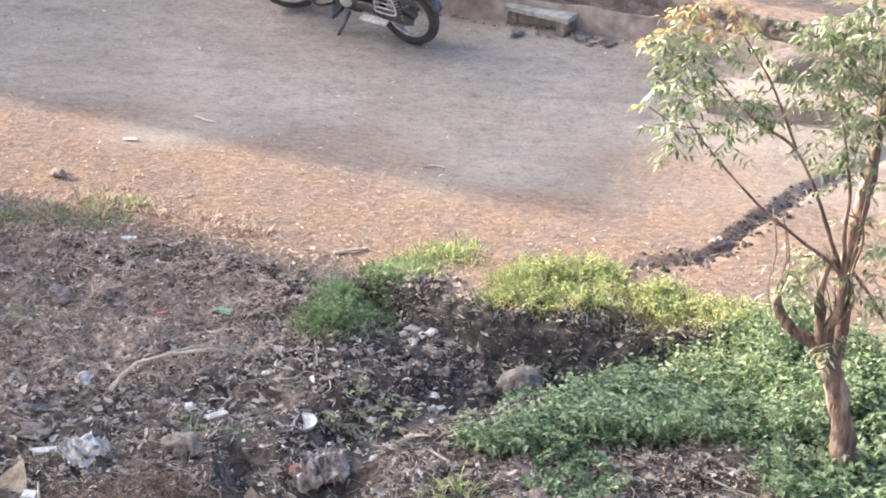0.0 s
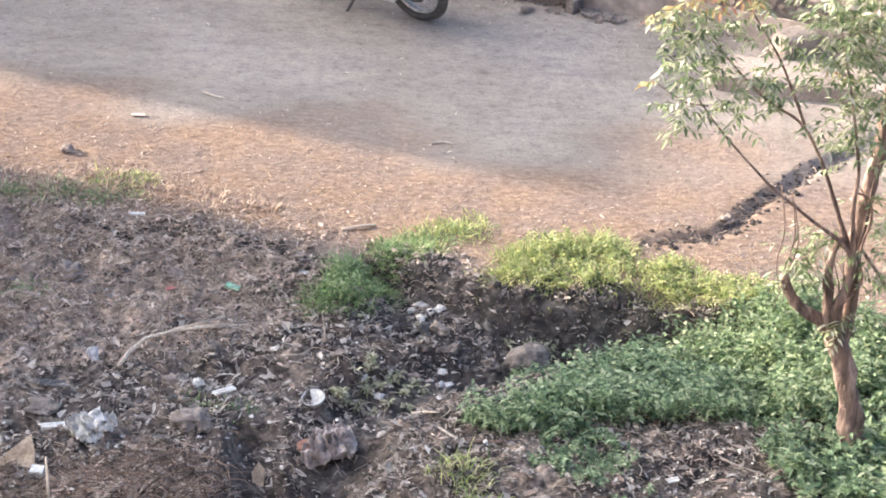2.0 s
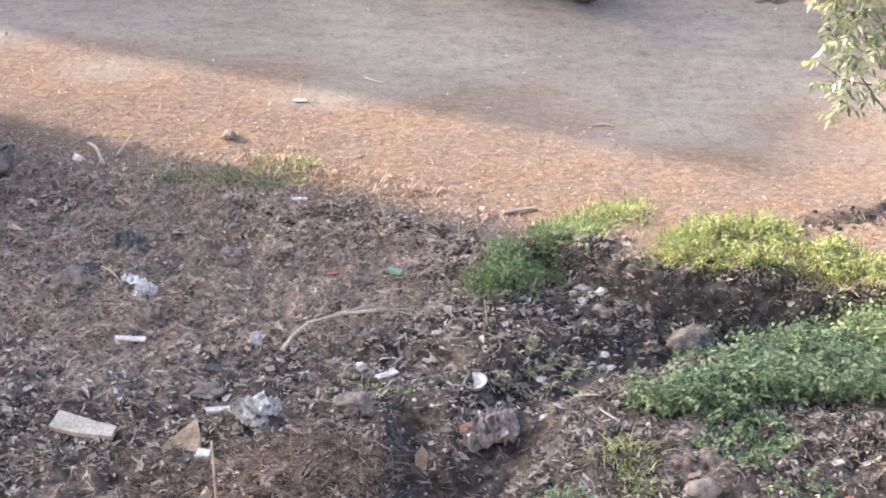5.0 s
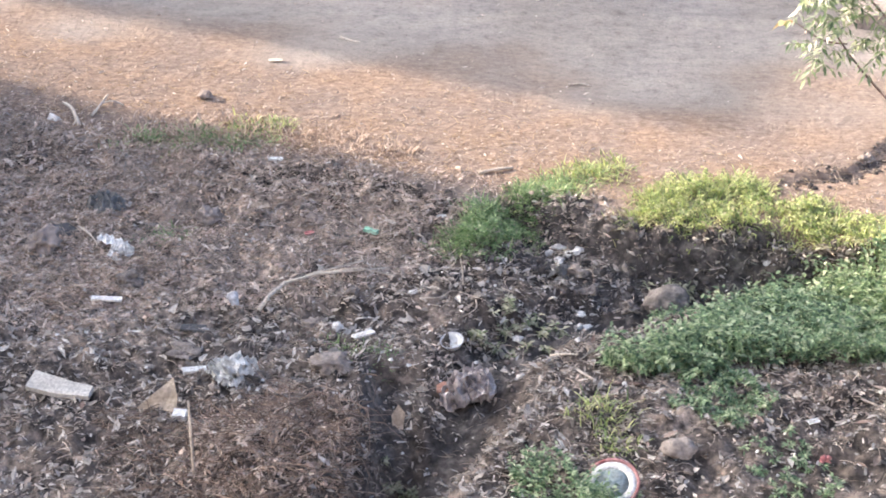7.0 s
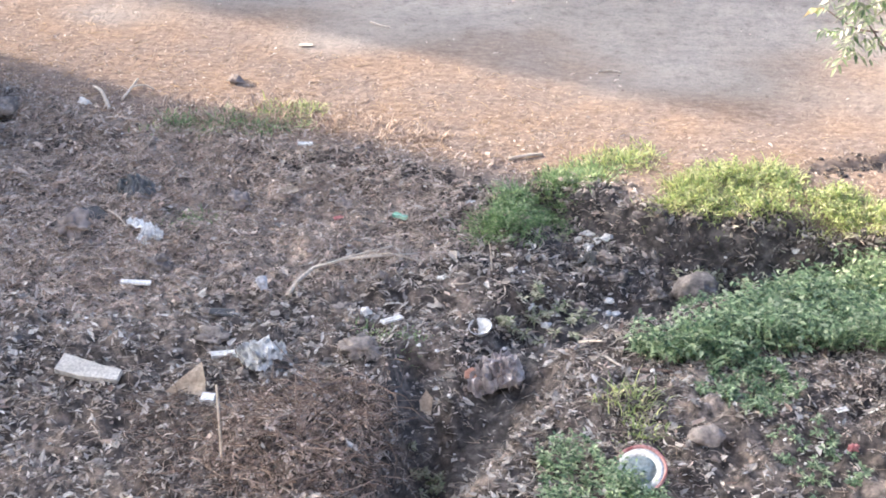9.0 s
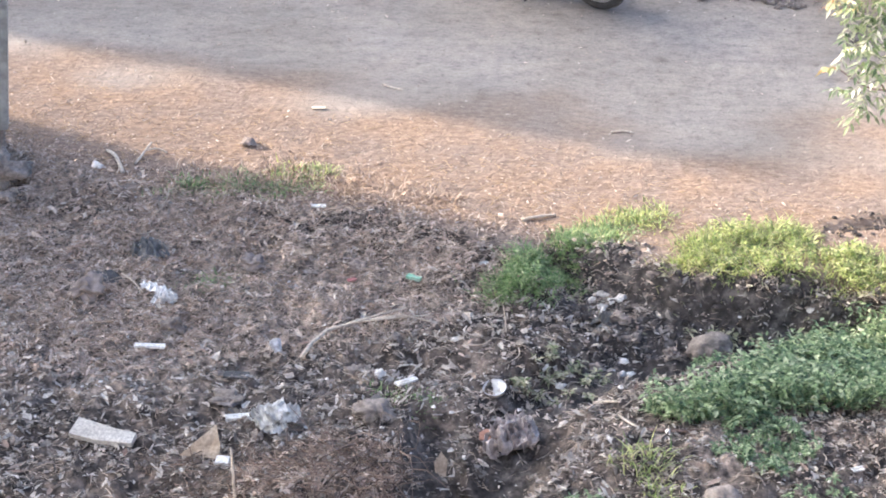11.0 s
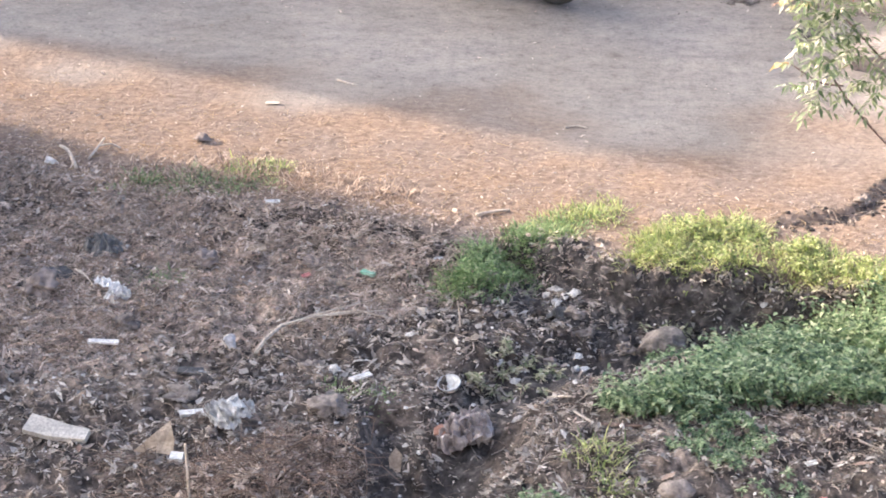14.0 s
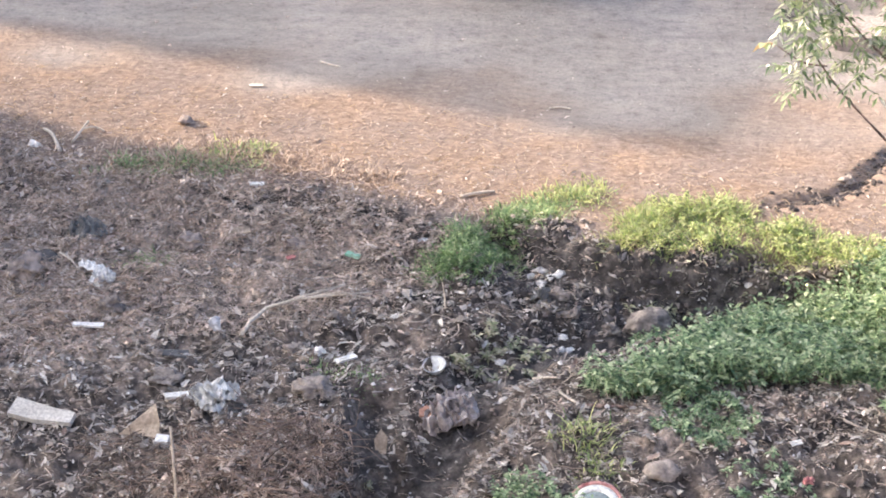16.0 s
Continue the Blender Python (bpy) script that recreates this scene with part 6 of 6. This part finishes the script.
build_bowl(-0.78, 12.42)
build_dish(0.18, 10.82)
build_cup(-2.13, 12.66)
stone(-1.477, 12.44, (0.06, 0.055, 0.05), 90, "small white ball of foam on dark soil", "scrap", CHALK)
scrap("wrapper", -1.31, 12.34, strip_outline(0.15, 0.045), 0.012, CHALK, "white folded wrapper strip on dark soil", 42, (0, 6), 0.3, up=0.03)
scrap("bottle_scrap", -1.378, 13.61, strip_outline(0.1, 0.04), 0.02, TEAL, "sea-green plastic scrap on dark soil", -28, (0, 0), 0.4)
bag("plastic_bag", -2.04, 11.78, (0.34, 0.26, 0.13), 3, FILM, "crumpled grey-white plastic bag on dark soil", 10)
bag("plastic_bag", -0.66, 12.0, (0.36, 0.3, 0.16), 5, MAUVE_FILM, "crumpled pinkish grey plastic bag in the gully", 35)
bag("plastic_bag", -2.96, 13.28, (0.28, 0.16, 0.09), 8, CLEAN_FILM, "small torn white plastic bag on dark soil", -10)
bag("plastic_bag", -0.18, 13.36, (0.17, 0.13, 0.07), 9, DULL_FILM, "small dull grey plastic bag in the gully", 0)
scrap("orange_scrap", -0.8, 11.97, [(-0.05, -0.025), (0.04, -0.035), (0.055, 0.02), (0.0, 0.045), (-0.045, 0.02)], 0.015, ORANGE, "faded orange plastic scrap in the gully", 10, (25, 0), 0.8, up=0.04)
scrap("card_scrap", -1.05, 11.67, [(-0.03, -0.02), (0.03, -0.025), (0.045, 0.07), (0.01, 0.12), (-0.035, 0.06)], 0.006, CARD, "brown card scrap standing in the gully", 10, (62, 0), 0.8, up=0.02)
scrap("white_chip", -2.25, 11.87, strip_outline(0.14, 0.05), 0.02, WHITE, "white plastic strip beside a crumpled bag", 12, (0, 0), 0.4)
scrap("board", -2.99, 11.67, [(-0.2, -0.06), (-0.02, -0.075), (0.19, -0.06), (0.19, 0.02), (0.06, 0.035), (-0.19, 0.075)], 0.035, BOARD, "off-white broken board lying on dark soil", -12, (14, 0), 0.15, "board", up=0.03)
scrap("paper_scrap", -2.38, 11.47, [(-0.13, -0.06), (0.1, -0.06), (0.1, 0.02), (0.06, 0.13), (-0.02, 0.05)], 0.008, CARD, "folded cream paper scrap standing up on dark soil", -6, (58, 0), 1.2, up=0.07)
scrap("white_box", -2.25, 11.35, strip_outline(0.075, 0.065), 0.05, WHITE, "small white box on dark soil", -6, (10, 0), 0.1, "box", up=0.03)
bm = bmesh.new()
drape(bm, (0.27, 0.24, 0.085), 15, 18, 14)
place(part("grey_cloth", bm, DULL_FILM, smooth=False), -3.15, 13.88, "dark grey cloth heaped in peaks on dark soil", "cloth", -30)
scrap("grey_sheet", -3.31, 13.52, [(-0.12, 0.08), (-0.02, 0.1), (0.12, -0.06), (0.05, -0.13), (-0.09, -0.1)], 0.012, CHARRED, "dull grey sheet of rubber lying on dark soil", 10, (16, 0), 1.2, "sheet", up=0.03)
dry_stick("stick", [(-3.27, 13.56, 0.06), (-3.18, 13.46, 0.05), (-3.1, 13.36, 0.02)], (0.007, 0.005), "pale straight stick across a grey sheet")
scrap("black_scrap", -2.33, 12.34, strip_outline(0.15, 0.07), 0.015, CHARRED, "blackened flat scrap on dark soil", -4, (0, 0), 0.5)
scrap("flat_stick", -2.92, 12.68, strip_outline(0.19, 0.045), 0.014, CHALK, "white flat strip on dark soil", -2, (0, 0), 0.1, up=0.045)
scrap("flat_stick", -2.09, 14.39, strip_outline(0.1, 0.035), 0.012, WHITE, "white flat strip at the yard's edge", 2, (0, 0), 0.1)
scrap("flat_strip", -2.28, 15.9, strip_outline(0.1, 0.035), 0.004, PALE_PAPER, "white flat strip on the pale yard", 4, (0, 0), 0.1)
scrap("paper_sheet", -2.95, 19.3, [(-0.15, -0.07), (0.02, -0.06), (0.16, 0.0), (0.15, 0.13), (0.0, 0.06), (-0.1, 0.03)], 0.012, PALE_PAPER, "cream crumpled paper lying on the yard", 0, (10, 0), 1.0, up=0.02)
scrap("pink_scrap", -1.78, 13.62, strip_outline(0.06, 0.04), 0.01, PINK, "faded pink scrap on dark soil", 30, (0, 0), 0.4)
scrap("tan_scrap", -2.13, 13.86, strip_outline(0.12, 0.06), 0.01, CARD, "pale folded paper scrap on dark soil", 15, (12, 0), 0.8)
scrap("white_chip", -0.95, 13.8, strip_outline(0.08, 0.04), 0.01, WHITE, "white scrap beside green grass", 0, (0, 0), 0.4)
scrap("white_chip", 1.31, 11.6, strip_outline(0.07, 0.04), 0.01, WHITE, "white scrap among small weeds", 25, (0, 0), 0.4)
stone(1.355, 11.28, (0.06, 0.05, 0.05), 91, "small faded pink ball of plastic", "scrap", PINK)
for k, (x, y, s) in enumerate(((-0.18, 13.71, 0.06), (-0.05, 13.65, 0.07), (-0.175, 13.6, 0.075), (-0.165, 13.5, 0.065), (-0.23, 13.67, 0.055), (-0.11, 13.63, 0.05), (-0.02, 13.08, 0.05), (0.02, 13.0, 0.05), (-0.03, 12.96, 0.045), (-3.69, 14.87, 0.07), (-1.05, 12.87, 0.045), (-0.5, 12.75, 0.05), (-0.4, 12.66, 0.06))):
    stone(x, y, (s * 1.3, s * 0.85, s * 0.5), 100 + k, "broken white shell-like crumb on dark soil", "white_crumb", CHALK, "white crumbs in the gully", turn=k * 55, rough=0.7)


def strew(name, makers, places, label, category, group, seed, up=0.0):
    """Copies of a few small things, strewn over the tip."""
    rng = random.Random(seed)
    first = []
    for make in makers:
        first.append(tagged(make(), label, category, group))
    for k, (x, y) in enumerate(places):
        m = pose(x, y, ground_z(x, y) + up, rng.gauss(0, 7), rng.gauss(0, 7), rng.uniform(0, 360))
        if k < len(first):
            first[k].matrix_world = m
        else:
            copy_thing(first[k % len(first)], m)


def twig_maker(k):
    def make():
        r = random.Random(300 + k)
        bm = bmesh.new()
        n = 0.06 + 0.03 * k
        tube(bm, smooth_line([(-n, 0, 0.01), (-n * 0.3, r.uniform(-0.03, 0.03), 0.018), (n * 0.4, r.uniform(-0.03, 0.03), 0.015), (n, r.uniform(-0.05, 0.05), 0.008)], 4), [0.0045 - 0.0002 * i for i in range(13)], 6, 0.3)
        return part("dry_twig", bm, BARE)
    return make


def leaf_maker(k):
    def make():
        r = random.Random(320 + k)
        verts, faces = [], []
        n, w, c = 0.032 + 0.006 * k, 0.011 + 0.002 * k, r.uniform(0.2, 0.5)
        for i in range(7):
            u = i / 6
            half = w * math.sin(math.pi * min(0.97, 0.04 + u)) ** 0.8
            z = 0.006 + c * n * (u - 0.5) ** 2
            verts += [((u - 0.5) * 2 * n, -half, z + half * 0.5), ((u - 0.5) * 2 * n, 0, z), ((u - 0.5) * 2 * n, half, z + half * 0.6)]
        for i in range(6):
            b = 3 * i
            faces += [(b, b + 3, b + 4, b + 1), (b + 1, b + 4, b + 5, b + 2)]
        return sheet("dead_leaf", verts, faces, DEAD_LEAF, smooth=True)
    return make


def stone_maker(k):
    def make():
        bm = bmesh.new()
        s = 0.03 + 0.009 * k
        lump(bm, (s * 1.3, s, s * 0.6), 340 + k, 0.9, 3)
        return part("small_stone", bm, PALE_STONE if k % 2 else STONE)
    return make


DEAD_LEAF = surface("curled_dead_leaves", [(0.2, 0.13, 0.1), (0.4, 0.3, 0.24), (0.56, 0.46, 0.38), (0.12, 0.085, 0.07)], 0.8, 20, 120, 0.3, 0.004, vary="object", thin=0.15)
tip_places = lambda count, seed: scatter(TIP_AREA, count, seed, lambda x, y, r: tip_mask(x, y) > 0.8 and not inside(WEEDS, x, y) and off_line(GULLY, x, y) > 0.3)[0]
strew("dry_twig", [twig_maker(k) for k in range(5)], tip_places(60, 51), "pale dry twig lying on dark soil", "twig", "loose twigs on the tip", 61)
strew("dead_leaf", [leaf_maker(k) for k in range(5)], tip_places(170, 52), "curled brown dead leaf lying on dark soil", "leaf", "dead leaves on the tip", 62, 0.01)
strew("small_stone", [stone_maker(k) for k in range(5)], tip_places(55, 53), "small rough stone lying on dark soil", "stone", "small stones on the tip", 63)
bits = lambda x, y, r: r < 0.8 * tip_mask(x, y)
pebbles("white_specks", TIP_AREA, 800, 8, (0.012, 0.038), CHALK, "tiny white specks of refuse on dark soil", "refuse", bits)

# ---- stones of the terrace wall ----
shapes = []
for k in range(7):
    bm = bmesh.new()
    rng = random.Random(200 + k)
    for _ in range(30):
        p = Vector((rng.uniform(-1, 1), rng.uniform(-1, 1), rng.uniform(-1, 1)))
        p /= max(abs(p.x), abs(p.y), abs(p.z)) ** 0.9 * (abs(p.x) ** 3 + abs(p.y) ** 3 + abs(p.z) ** 3) ** (0.1 / 3)
        bm.verts.new(p * rng.uniform(0.44, 0.54))
    bmesh.ops.convex_hull(bm, input=bm.verts)
    bmesh.ops.delete(bm, geom=[v for v in bm.verts if not v.link_faces], context="VERTS")
    data = bpy.data.meshes.new("stone")
    bm.to_mesh(data)
    bm.free()
    data.materials.append(MASONRY)
    shapes.append(data)
rng = random.Random(77)
for row in (0, 1, 2, 3):
    x = -1.1 + row * 0.04
    while x < 4.6:
        w = rng.uniform(0.05, 0.14)
        spot, turn = kerb_at(x + w / 2)
        top = terrace_z(x + w / 2)
        if top > 0.2:
            ob = new("stone", rng.choice(shapes))
            h = rng.uniform(0.052, 0.068)
            z = top - 0.045 - row * 0.053
            ob.parent = kerb_wall
            ob.matrix_world = Matrix.Translation((spot.x, spot.y + 0.045 + rng.uniform(-0.018, 0.01), z + rng.uniform(-0.012, 0.014) + (rng.uniform(-0.012, 0.012) if row == 0 else 0))) @ Matrix.Rotation(turn, 4, "Z") @ Matrix.Rotation(rng.uniform(-0.07, 0.07), 4, "Y") @ Matrix.Diagonal((w * 1.04, 0.13, h, 1))
        x += w
